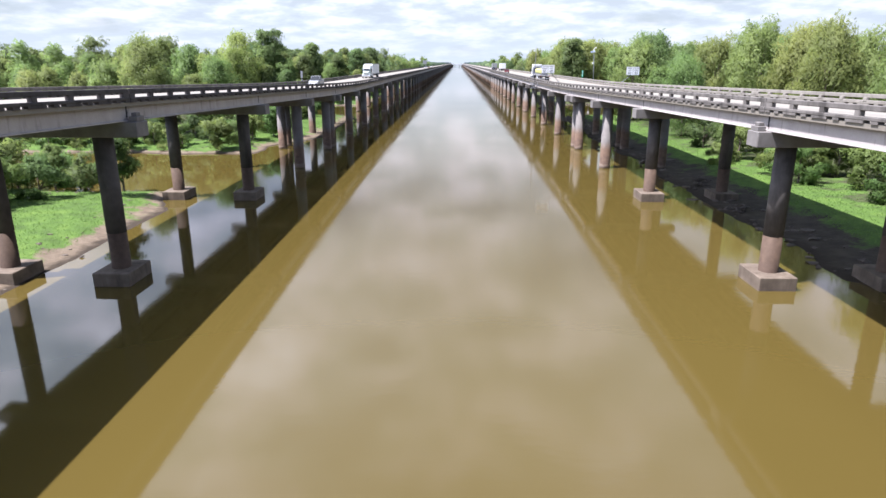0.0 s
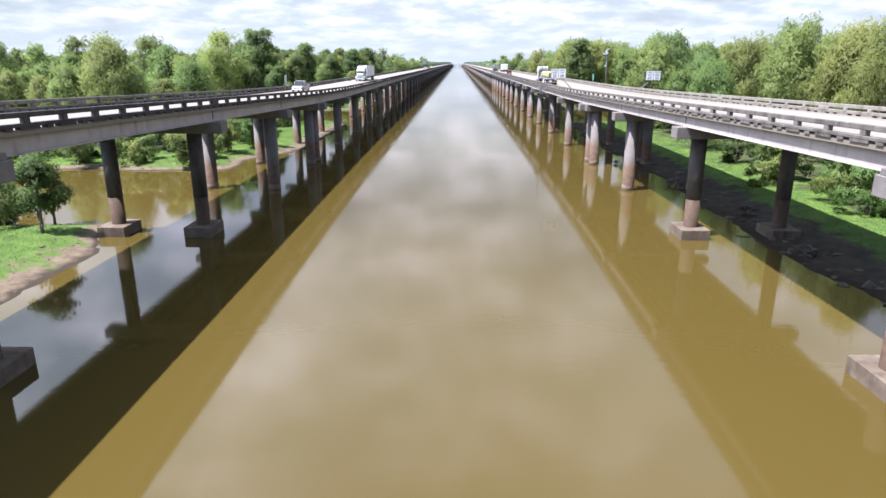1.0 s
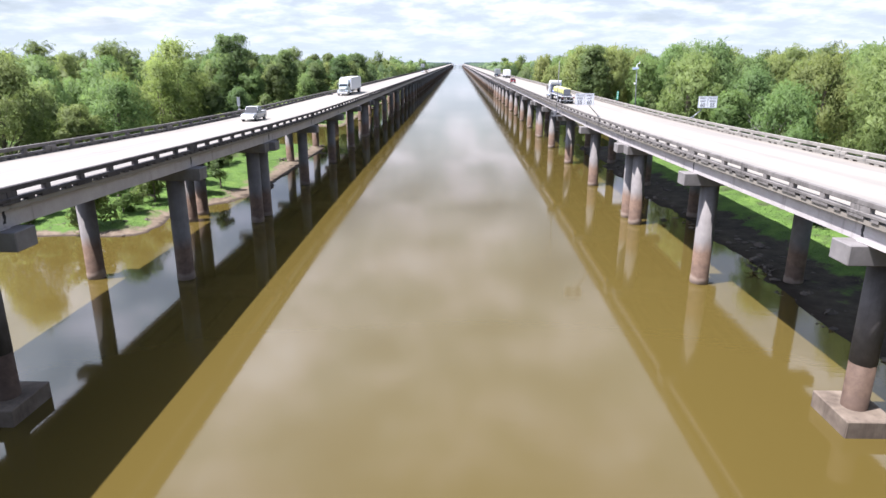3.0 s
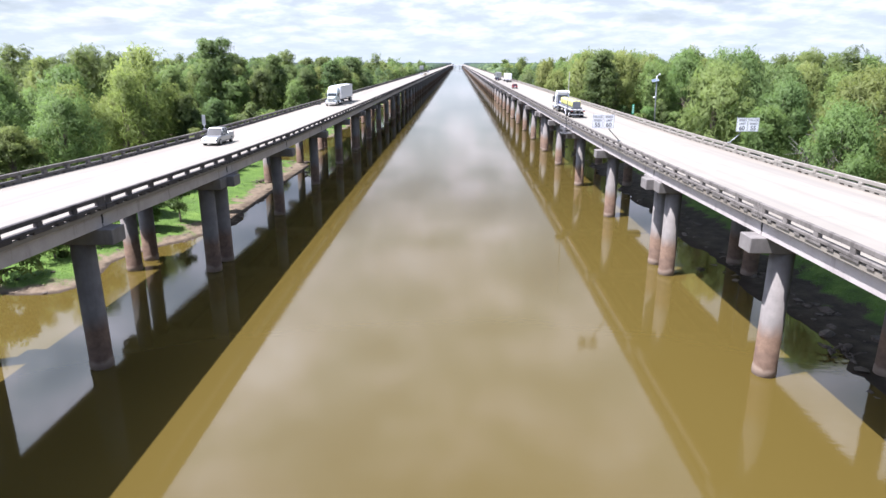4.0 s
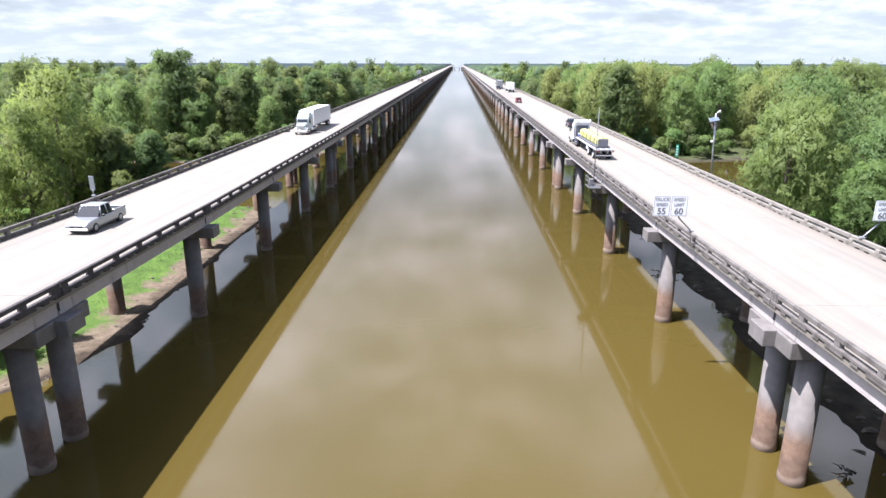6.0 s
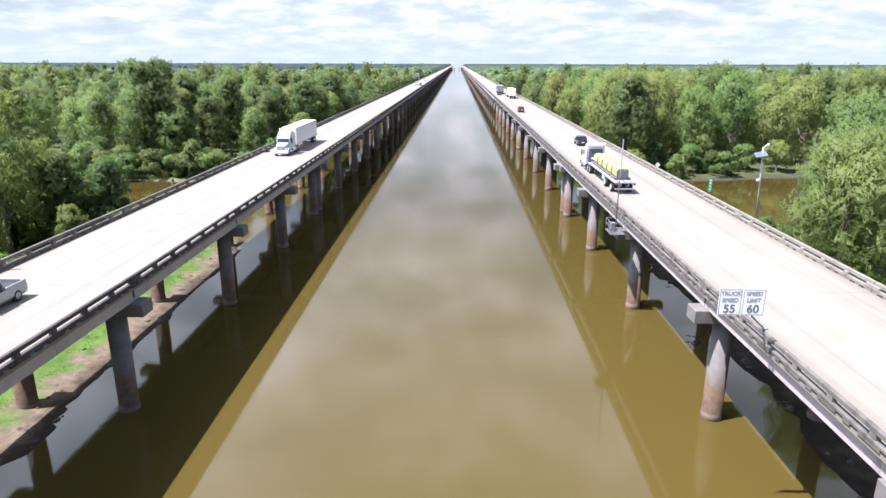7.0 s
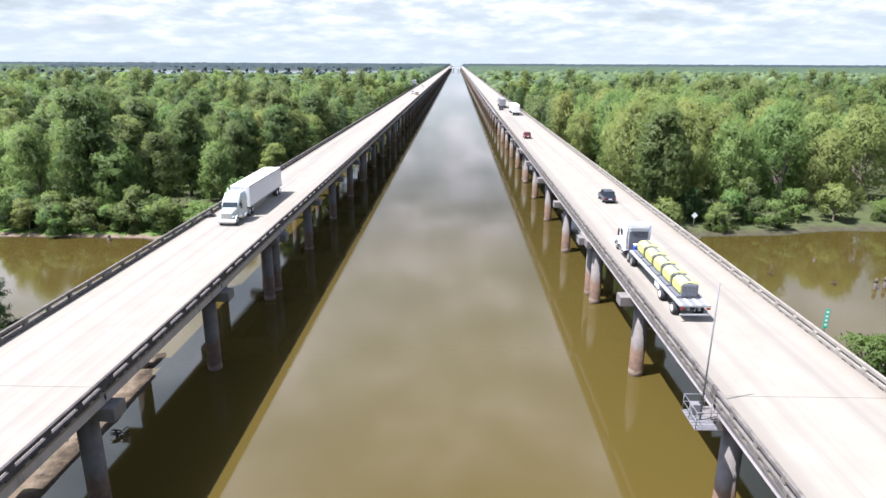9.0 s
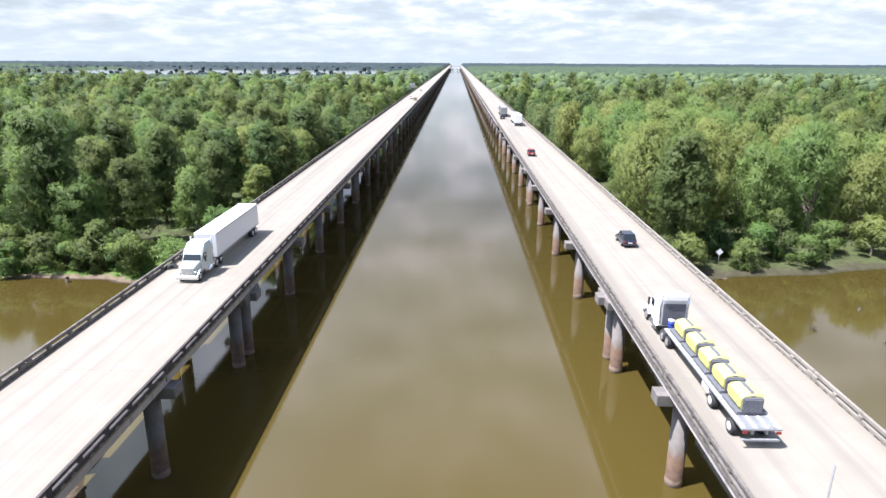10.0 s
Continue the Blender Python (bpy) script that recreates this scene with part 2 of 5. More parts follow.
def mat_ground():
    """Mud by the water, short grass above it."""
    n = Nodes("bank_ground", 0.95, spec=0.2)
    mud = n.ramp(n.noise(0.7, 7, 0.65, space="World"), (0.3, (0.027, 0.022, 0.016)), (0.7, (0.082, 0.066, 0.047)))
    # mud coloured paler on the sunlit left bank, darker on the shaded right
    lit_mud = n.ramp(n.noise(1.1, 7, 0.65, space="World"), (0.3, (0.090, 0.068, 0.046)), (0.7, (0.185, 0.146, 0.104)))
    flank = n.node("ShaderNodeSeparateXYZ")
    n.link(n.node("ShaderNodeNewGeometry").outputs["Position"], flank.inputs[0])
    mud = n.mix(n.span(flank.outputs["X"], -6.0, 6.0, 1, 0), mud, lit_mud)
    # a wet, dark margin at the waterline
    soak = n.node("ShaderNodeMath")
    soak.operation = "ADD"
    n.link(n.height(), soak.inputs[0])
    n.link(n.span(n.noise(0.8, 5, 0.65, space="World"), 0.3, 0.7, -0.04, 0.04), soak.inputs[1])
    mud = n.mix(n.span(soak.outputs[0], 0.045, 0.13, 0.85, 0.0), mud, (0.026, 0.019, 0.013))
    grass = n.ramp(n.noise(0.5, 7, 0.7, space="World"), (0.25, (0.036, 0.058, 0.016)), (0.5, (0.070, 0.126, 0.024)), (0.75, (0.118, 0.185, 0.036)))
    edge = n.node("ShaderNodeMath")
    edge.operation = "ADD"
    n.link(n.height(), edge.inputs[0])
    n.link(n.span(n.noise(0.35, 6, 0.65, space="World"), 0.3, 0.7, -0.28, 0.28), edge.inputs[1])
    litter = n.ramp(n.noise(0.9, 6, 0.7, space="World"), (0.3, (0.030, 0.034, 0.016)), (0.7, (0.070, 0.082, 0.034)))
    low = n.node("ShaderNodeMath")  # grass grows lower down on the left bank
    low.operation = "ADD"
    n.link(edge.outputs[0], low.inputs[0])
    n.link(n.span(flank.outputs["X"], -6.0, 6.0, 0.14, 0.0), low.inputs[1])
    open_bank = n.mix(n.span(low.outputs[0], 0.38, 0.55), mud, grass)
    shade_side = n.span(flank.outputs["Y"], 216.0, 226.0, 0.0, 0.75)  # tree shade beyond the creeks, put in as darker litter and mud
    right_only = n.mix(n.span(flank.outputs["X"], -6.0, 6.0), (0.0, 0.0, 0.0), shade_side)
    open_bank = n.mix(right_only, open_bank, n.mix(0.5, litter, mud))
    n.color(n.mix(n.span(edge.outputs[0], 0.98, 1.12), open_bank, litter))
    n.bump(n.noise(3.0, 6, 0.7, space="World"), 0.6, 0.2)
    return n.m


GROUND = mat_ground()


def mat_leaf(name, dark, light, spread=0.25, leaves=7.0):
    """Foliage: colour drifts from tree to tree and from leaf clump to leaf clump."""
    n = Nodes(name, 0.6, spec=0.25)
    per = n.node("ShaderNodeObjectInfo").outputs["Random"]
    isl = n.node("ShaderNodeNewGeometry").outputs["Random Per Island"]
    c = n.ramp(n.noise(0.085, 4, 0.5, space="World"), (0.34, dark), (0.66, light))
    hue = n.node("ShaderNodeHueSaturation", Saturation=1.0)
    n.link(c, hue.inputs["Color"])
    n.link(n.span(per, 0, 1, 0.5 - 0.05 * spread, 0.5 + 0.07 * spread), hue.inputs["Hue"])
    fine = n.span(n.noise(5.0, 3, 0.7, space="World"), 0.3, 0.7, 0.84, 1.16)
    n.link(n.span(isl, 0, 1, 0.9, 1.12), hue.inputs["Value"])
    c = n.mix(1.0, hue.outputs[0], fine, "MULTIPLY")
    n.color(c)
    tr = n.node("ShaderNodeBsdfTranslucent")
    n.link(n.mix(1.0, c, (1.15, 1.15, 1.02), "MULTIPLY"), tr.inputs["Color"])
    ms = n.node("ShaderNodeMixShader", Fac=0.55)
    n.link(n.b.outputs[0], ms.inputs[1])
    n.link(tr.outputs[0], ms.inputs[2])
    # each spray is cut up into small leaves with gaps between them
    gap = n.node("ShaderNodeBsdfTransparent")
    cut = n.node("ShaderNodeMath")
    cut.operation, cut.inputs[1].default_value = "GREATER_THAN", 0.485
    n.link(n.noise(leaves, 1.5, 0.5), cut.inputs[0])
    whole = n.node("ShaderNodeMixShader")
    n.link(cut.outputs[0], whole.inputs[0])
    n.link(gap.outputs[0], whole.inputs[1])
    n.link(ms.outputs[0], whole.inputs[2])
    n.link(whole.outputs[0], n.t.nodes["Material Output"].inputs["Surface"])
    return n.m


LEAF = [
    mat_leaf("willow_leaf", (0.134, 0.181, 0.055), (0.212, 0.263, 0.085), 0.5),
    mat_leaf("dark_leaf", (0.086, 0.129, 0.044), (0.146, 0.195, 0.064), 0.4),
    mat_leaf("olive_leaf", (0.144, 0.195, 0.060), (0.204, 0.260, 0.083), 0.5),
    mat_leaf("bright_leaf", (0.125, 0.177, 0.052), (0.187, 0.251, 0.075), 0.5),
    mat_leaf("fresh_leaf", (0.117, 0.179, 0.060), (0.173, 0.242, 0.086), 0.2),
    mat_leaf("straw_leaf", (0.171, 0.222, 0.060), (0.245, 0.300, 0.086), 0.1),
    # far leaves: distance haze put into duller, bluer greens
    mat_leaf("hazed_willow_leaf", (0.094, 0.138, 0.052), (0.144, 0.195, 0.074), 0.4),
    mat_leaf("hazed_dark_leaf", (0.071, 0.108, 0.043), (0.117, 0.160, 0.062), 0.4),
]


def mat_far(name, *tones):
    """Distant canopy of many crowns."""
    n = Nodes(name, 0.9, spec=0.1)
    isl = n.node("ShaderNodeNewGeometry").outputs["Random Per Island"]
    c = n.ramp(isl, (0.0, tones[0]), (0.5, tones[1]), (1.0, tones[2]))
    drift = n.ramp(n.noise(0.05, 6, 0.7, (1.0, 0.3, 1.0), "World"), (0.35, (0.76, 0.78, 0.82)), (0.65, (1.22, 1.20, 1.14)))
    n.color(n.mix(1.0, c, drift, "MULTIPLY"))
    n.bump(n.noise(0.5, 5, 0.7, space="World"), 0.6, 0.9)
    return n.m


# haze painted into the canopy: darker and bluer further off
FAR = mat_far("hazed_canopy", (0.055, 0.083, 0.043), (0.072, 0.104, 0.050), (0.096, 0.130, 0.060))
TREETOPS = mat_far("hazed_treetops", (0.040, 0.062, 0.038), (0.050, 0.075, 0.043), (0.060, 0.086, 0.049))
HAZE_BLUE = mat_far("haze_blue_canopy", (0.026, 0.039, 0.042), (0.029, 0.042, 0.045), (0.033, 0.046, 0.047))


def mat_plain(name, c, rough=0.6, metal=0.0, grain=0.15, scale=6.0, spec=0.5):
    n = Nodes(name, rough, metal, spec)
    n.color(n.ramp(n.noise(scale, 5), (0.3, tuple(v * (1 - grain) for v in c)), (0.7, tuple(min(1, v * (1 + grain)) for v in c))))
    return n.m


BARK = mat_plain("bark", (0.13, 0.105, 0.08), 0.95, grain=0.45, scale=3)
WEATHERED = mat_plain("weathered_steel", (0.15, 0.15, 0.155), 0.6, 0.1)
STEEL = mat_plain("galvanised_steel", (0.30, 0.31, 0.32), 0.5, 0.5)
DULL = mat_plain("grey_steel", (0.27, 0.28, 0.29), 0.55, 0.3)
WHITE = mat_plain("white_paint", (0.66, 0.66, 0.67), 0.35, grain=0.04)
SHEET = mat_plain("sign_sheet", (0.78, 0.79, 0.80), 0.45, grain=0.04)
BLACK = mat_plain("black_paint", (0.02, 0.02, 0.022), 0.5)
INK = mat_plain("faded_black_print", (0.13, 0.13, 0.135), 0.6)
BLUE_PAINT = mat_plain("blue_paint", (0.03, 0.06, 0.26), 0.4, grain=0.1)
PALE_BOARD = mat_plain("bleached_boards", (0.42, 0.41, 0.39), 0.8, grain=0.25, scale=4)
FADED = mat_plain("bleached_print", (0.30, 0.30, 0.31), 0.6)
GREEN = mat_plain("green_sheet", (0.01, 0.34, 0.20), 0.45, grain=0.1)
RUBBER = mat_plain("tyre_rubber", (0.025, 0.025, 0.026), 0.85, grain=0.3)
CHROME = mat_plain("bright_metal", (0.75, 0.76, 0.78), 0.2, 1.0, 0.05)
GLASS = mat_plain("dark_window", (0.015, 0.02, 0.022), 0.05, grain=0.1)
NAVY = mat_plain("dark_blue_paint", (0.018, 0.024, 0.042), 0.18, grain=0.1)
TAN = mat_plain("tan_paint", (0.24, 0.15, 0.07), 0.3, grain=0.08)
RED = mat_plain("dark_red_paint", (0.22, 0.025, 0.03), 0.25, grain=0.1)
SILVER = mat_plain("silver_paint", (0.27, 0.28, 0.28), 0.28, 0.4, 0.06)
PEARL = mat_plain("grey_green_paint", (0.40, 0.45, 0.43), 0.3, grain=0.05)
YELLOW = mat_plain("yellow_tarp", (0.46, 0.45, 0.15), 0.6, grain=0.15)
GREY = mat_plain("dark_grey_tarp", (0.10, 0.105, 0.12), 0.6, grain=0.3)
LAMP_RED = mat_plain("red_lens", (0.20, 0.015, 0.015), 0.2, grain=0.1)
LAMP_CLEAR = mat_plain("clear_lens", (0.75, 0.76, 0.78), 0.12, grain=0.05)
PANEL = mat_plain("solar_cell", (0.10, 0.13, 0.17), 0.3, grain=0.2)
PAINT = mat_plain("worn_lane_paint", (0.30, 0.29, 0.28), 0.8, grain=0.35, scale=1.5)
DRIFTWOOD = mat_plain("dead_wood", (0.075, 0.06, 0.048), 0.9, grain=0.4, scale=3)
SEAM = mat_plain("joint_seal", (0.022, 0.02, 0.02), 0.9, grain=0.3)
ROCK = mat_plain("mud_clod", (0.085, 0.068, 0.052), 0.9, grain=0.4, scale=3)


# ---------------------------------------------------------------- mesh helpers
def mesh_of(name, bm, material, smooth=False):
    me = bpy.data.meshes.new(name)
    bm.to_mesh(me)
    bm.free()
    for m in material if isinstance(material, (list, tuple)) else (material,):
        me.materials.append(m)
    if smooth:
        me.polygons.foreach_set("use_smooth", [True] * len(me.polygons))
    return me


def put(name, me, parent=None, m=None, label=""):
    ob = new(name, me)
    if parent is not None:
        ob.parent = parent
    if m is not None:
        ob.matrix_basis = m
    if label:
        ob["label"] = label
    return ob


def part(name, bm, material, parent, label="", m=None, smooth=False):
    return put(name, mesh_of(name, bm, material, smooth), parent, m, label)


def box(bm, x0, x1, y0, y1, z0, z1, bevel=0.0, mat=0):
    vs = [bm.verts.new((x, y, z)) for z in (z0, z1) for y in (y0, y1) for x in (x0, x1)]
    fs = [bm.faces.new([vs[i] for i in q]) for q in ((0, 2, 3, 1), (4, 5, 7, 6), (0, 1, 5, 4), (2, 6, 7, 3), (0, 4, 6, 2), (1, 3, 7, 5))]
    for f in fs:
        f.material_index = mat
    if bevel:
        es = list({e for f in fs for e in f.edges})
        bmesh.ops.bevel(bm, geom=es, offset=bevel, segments=1, affect="EDGES")
    return fs


def tube(bm, a, b, r0, r1=None, n=10, caps=True, mat=0):
    a, b = Vector(a), Vector(b)
    r1 = r0 if r1 is None else r1
    q = (b - a).to_track_quat("Z", "Y")
    ring = [[bm.verts.new(p + q @ Vector((r * math.cos(k * math.tau / n), r * math.sin(k * math.tau / n), 0))) for k in range(n)] for p, r in ((a, r0), (b, r1))]
    for k in range(n):
        f = bm.faces.new((ring[0][k], ring[0][(k + 1) % n], ring[1][(k + 1) % n], ring[1][k]))
        f.smooth, f.material_index = True, mat
    if caps:
        bm.faces.new(ring[0][::-1]).material_index = mat
        bm.faces.new(ring[1]).material_index = mat


def lathe(bm, rows, n=20, mat=0):
    """A turned solid from rows of (radius, z)."""
    rings = [[bm.verts.new((r * math.cos(k * math.tau / n), r * math.sin(k * math.tau / n), z)) for k in range(n)] for r, z in rows]
    for a, b in zip(rings, rings[1:]):
        for k in range(n):
            f = bm.faces.new((a[k], a[(k + 1) % n], b[(k + 1) % n], b[k]))
            f.smooth, f.material_index = True, mat
    bm.faces.new(rings[0][::-1]).material_index = mat
    bm.faces.new(rings[-1]).material_index = mat


def prism(bm, outline, x0, x1, bevel=0.0, mat=0):
    """A (y, z) outline drawn out along x."""
    a = [bm.verts.new((x0, y, z)) for y, z in outline]
    b = [bm.verts.new((x1, y, z)) for y, z in outline]
    fs = [bm.faces.new(a[::-1]), bm.faces.new(b)]
    n = len(a)
    for k in range(n):
        fs.append(bm.faces.new((a[k], a[(k + 1) % n], b[(k + 1) % n], b[k])))
    bmesh.ops.recalc_face_normals(bm, faces=fs)
    for f in fs:
        f.material_index = mat
    if bevel:
        bmesh.ops.bevel(bm, geom=list({e for f in fs for e in f.edges}), offset=bevel, segments=2, affect="EDGES")


def thing(name, label, category, m=None, group=""):
    ob = new(name)
    if m is not None:
        ob.matrix_basis = m
    return tagged(ob, label, category, group)


def from_arrays(name, verts, faces, material, smooth=False):
    """A mesh from arrays of corners and of triangles or quads."""
    me = bpy.data.meshes.new(name)
    k = faces.shape[1]
    me.vertices.add(len(verts))
    me.vertices.foreach_set("co", np.ascontiguousarray(verts, np.float32).ravel())
    me.loops.add(faces.size)
    me.loops.foreach_set("vertex_index", np.ascontiguousarray(faces, np.int32).ravel())
    me.polygons.add(len(faces))
    me.polygons.foreach_set("loop_start", np.arange(0, faces.size, k, dtype=np.int32))
    me.polygons.foreach_set("use_smooth", np.full(len(faces), smooth))
    for m in material if isinstance(material, (list, tuple)) else (material,):
        me.materials.append(m)
    me.update()
    me.validate()
    return me


# ---------------------------------------------------------------- land and water
def sd_box(x, y, cx, cy, hx, hy, r):
    qx, qy = np.abs(x - cx) - hx + r, np.abs(y - cy) - hy + r
    return np.hypot(np.maximum(qx, 0), np.maximum(qy, 0)) + np.minimum(np.maximum(qx, qy), 0) - r


def wobble(x, y):
    return (np.sin(x * 0.23 + 1.3 * np.sin(y * 0.11)) + np.sin(y * 0.31 + 1.1 * np.sin(x * 0.17 + 2)) + 0.6 * np.sin(x * 0.61 + y * 0.53) + 0.5 * np.sin(y * 0.83 - x * 0.37 + 1)) / 3.1


def shore(x, y):
    """Metres inland from the nearest water; negative over water."""
    right = 25.8 + 3.5 / (1 + np.exp(-(y - 225) / 8))
    left = -28.3 - 4.0 / (1 + np.exp(-(y - 215) / 6)) + 1.7 / (1 + np.exp(-(y - 122) / 3)) / (1 + np.exp((y - 172) / 3)) - 4.2 / (1 + np.exp(-(y - 65) / 1.8)) / (1 + np.exp((y - 78) / 3)) - 4.2 / (1 + np.exp(-(y - 101) / 2)) / (1 + np.exp((y - 116.5) / 1.5))
    d = np.maximum(x - right, left - x)
    d = np.minimum(d, sd_box(x, y, -68, 87, 42, 15.5, 8))
    d = np.minimum(d, sd_box(x, y, -140, 200 - 0.08 * (x + 45), 116, 21, 6))
    d = np.minimum(d, sd_box(x, y, 140, 203 + 0.16 * (x - 45), 114, 24, 6))
    d = np.minimum(d, sd_box(x, y, -700, 2050, 520, 650, 60))
    return d + 1.1 * wobble(x, y) + 0.5 * wobble(2.7 * x, 2.7 * y)


def land(x, y):
    d = shore(x, y)
    w = np.clip((np.abs(x) + np.where(x < 0, 2.0, 0.0) - 31.5) / 3.0, 0, 1)
    bank = 0.05 * np.clip(d, 0, 8) + 0.04 * np.clip(d - 8, 0, 10) + w * 0.38 * np.clip(d / 2.2, 0, 1)
    return np.where(d < 0, np.maximum(-1.6, 0.3 * d), bank + 0.05 * wobble(3.1 * x, 2.9 * y) * np.clip(d, 0, 1)) + 0.02


def steps(near, far, fine, grow):
    out = list(np.arange(near[0], near[1] + 0.01, fine))
    s, v = fine, out[-1]
    while v < far[1]:
        s *= grow
        v = min(v + s, far[1])
        out.append(v)
    s, v = fine, out[0]
    while v > far[0]:
        s *= grow
        v = max(v - s, far[0])
        out.insert(0, v)
    return np.array(out)


def build_land():
    xs, ys = steps((-110, 110), (-4800, 4800), 1.4, 1.14), steps((20, 260), (-600, 4900), 1.4, 1.12)
    X, Y = np.meshgrid(xs, ys)
    Z = land(X, Y)
    nx, ny = len(xs), len(ys)
    i = np.arange(nx * ny).reshape(ny, nx)
    quads = np.stack([i[:-1, :-1], i[:-1, 1:], i[1:, 1:], i[1:, :-1]], -1).reshape(-1, 4)
    me = from_arrays("ground", np.stack([X, Y, Z], -1).reshape(-1, 3), quads, GROUND, True)
    tagged(new("ground", me), "low muddy river banks with patches of bright green grass", "ground", kind="structure")
    wx, wy = steps((-60, 60), (-4800, 4800), 12, 1.4), steps((0, 300), (-600, 4900), 12, 1.4)
    X, Y = np.meshgrid(wx, wy)
    i = np.arange(X.size).reshape(X.shape)
    quads = np.stack([i[:-1, :-1], i[:-1, 1:], i[1:, 1:], i[1:, :-1]], -1).reshape(-1, 4)
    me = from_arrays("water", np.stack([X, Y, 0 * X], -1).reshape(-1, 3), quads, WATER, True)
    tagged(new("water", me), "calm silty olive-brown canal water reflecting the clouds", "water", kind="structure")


build_land()

# ---------------------------------------------------------------- bridges
SPAN, PANELS, FIRST = 21.34, 7, 110.8


def rail_top(y, grade):
    """Height of the top of the railing: a falling grade that rounds off to level."""
    u = (124.0 - y) / 9.0
    return 10.45 + grade * 9.0 * (math.log1p(math.exp(-abs(u))) + max(u, 0.0))


WIDE = 11.8      # overall width
RAIL_H = 0.89    # railing above the roadway
GIRDER = 2.03    # railing top down to the girder's underside


def span_meshes(length, panels, inner, outer):
    """The parts of one span, along +y from 0, z = 0 at the railing's top; x from 0 (canal side) to WIDE."""
    g = 0.045
    y0, y1 = g, length - g
    got = {}
    bm = bmesh.new()
    # underside in dark column concrete: the shade below is put into its colour
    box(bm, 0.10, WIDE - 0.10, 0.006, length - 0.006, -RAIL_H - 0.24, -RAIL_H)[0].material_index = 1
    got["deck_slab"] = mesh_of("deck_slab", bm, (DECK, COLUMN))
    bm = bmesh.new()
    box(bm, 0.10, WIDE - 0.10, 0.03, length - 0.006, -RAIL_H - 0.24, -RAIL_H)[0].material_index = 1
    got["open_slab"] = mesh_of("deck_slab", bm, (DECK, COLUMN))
    bm = bmesh.new()  # edge beam: web set back under the slab, bottom flange inside, a lip on the long spans
    lip = 0.14 if length > 25 else 0.0
    prof = [(0.27, -RAIL_H - 0.245), (0.27, -GIRDER + 0.08), (0.27 - lip, -GIRDER + 0.05), (0.27 - lip, -GIRDER), (0.75, -GIRDER), (0.75, -GIRDER + 0.15), (0.52, -GIRDER + 0.3), (0.52, -RAIL_H - 0.245)]
    for sx, at in ((1, 0.14), (-1, WIDE - 0.14)):
        a = [bm.verts.new((at + sx * p, y0, z)) for p, z in prof]
        b = [bm.verts.new((at + sx * p, y1, z)) for p, z in prof]
        fs = [bm.faces.new(a), bm.faces.new(b[::-1])]
        for k in range(len(a)):
            fs.append(bm.faces.new((a[k], b[k], b[(k + 1) % len(a)], a[(k + 1) % len(a)])))
        bmesh.ops.recalc_face_normals(bm, faces=fs)
        got["edge_girder", sx] = mesh_of("edge_girder", bm, CONCRETE)
        bm = bmesh.new()
    # inner girders likewise coloured dark for the shade under the deck
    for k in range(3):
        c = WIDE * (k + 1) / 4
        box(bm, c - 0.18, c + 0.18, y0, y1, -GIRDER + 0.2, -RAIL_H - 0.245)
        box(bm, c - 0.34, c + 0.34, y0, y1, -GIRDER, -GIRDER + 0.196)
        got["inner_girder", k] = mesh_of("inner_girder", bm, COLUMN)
        bm = bmesh.new()
    step = length / panels
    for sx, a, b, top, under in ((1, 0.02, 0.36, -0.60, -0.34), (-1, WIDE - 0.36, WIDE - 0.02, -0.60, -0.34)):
        if sx < 0 and outer is RAIL_SUNLIT:  # curb widened, rail deepened to close the gap from the camera's view
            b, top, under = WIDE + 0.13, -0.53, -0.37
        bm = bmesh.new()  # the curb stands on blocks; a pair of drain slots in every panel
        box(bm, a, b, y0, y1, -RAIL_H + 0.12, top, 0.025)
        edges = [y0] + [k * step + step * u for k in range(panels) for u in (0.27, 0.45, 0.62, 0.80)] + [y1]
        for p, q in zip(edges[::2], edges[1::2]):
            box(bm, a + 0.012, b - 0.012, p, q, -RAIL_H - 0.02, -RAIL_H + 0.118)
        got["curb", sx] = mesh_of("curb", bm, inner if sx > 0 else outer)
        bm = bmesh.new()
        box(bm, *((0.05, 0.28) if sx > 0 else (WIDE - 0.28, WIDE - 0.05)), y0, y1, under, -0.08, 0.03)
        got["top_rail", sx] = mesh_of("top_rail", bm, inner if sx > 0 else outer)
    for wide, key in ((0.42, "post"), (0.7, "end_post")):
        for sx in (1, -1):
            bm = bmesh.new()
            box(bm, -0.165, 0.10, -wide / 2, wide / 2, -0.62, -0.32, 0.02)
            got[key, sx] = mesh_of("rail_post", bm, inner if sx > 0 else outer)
    return got


# the left bridge's canal-side railing has its shade put into a darker concrete
NORMAL = {1: span_meshes(SPAN, PANELS, RAIL, RAIL_SUNLIT), -1: span_meshes(SPAN, PANELS, RAIL_SHADED, RAIL)}
LONG = {1: span_meshes(27.1, 9, RAIL, RAIL_SUNLIT), -1: span_meshes(27.1, 9, RAIL_SHADED, RAIL)}


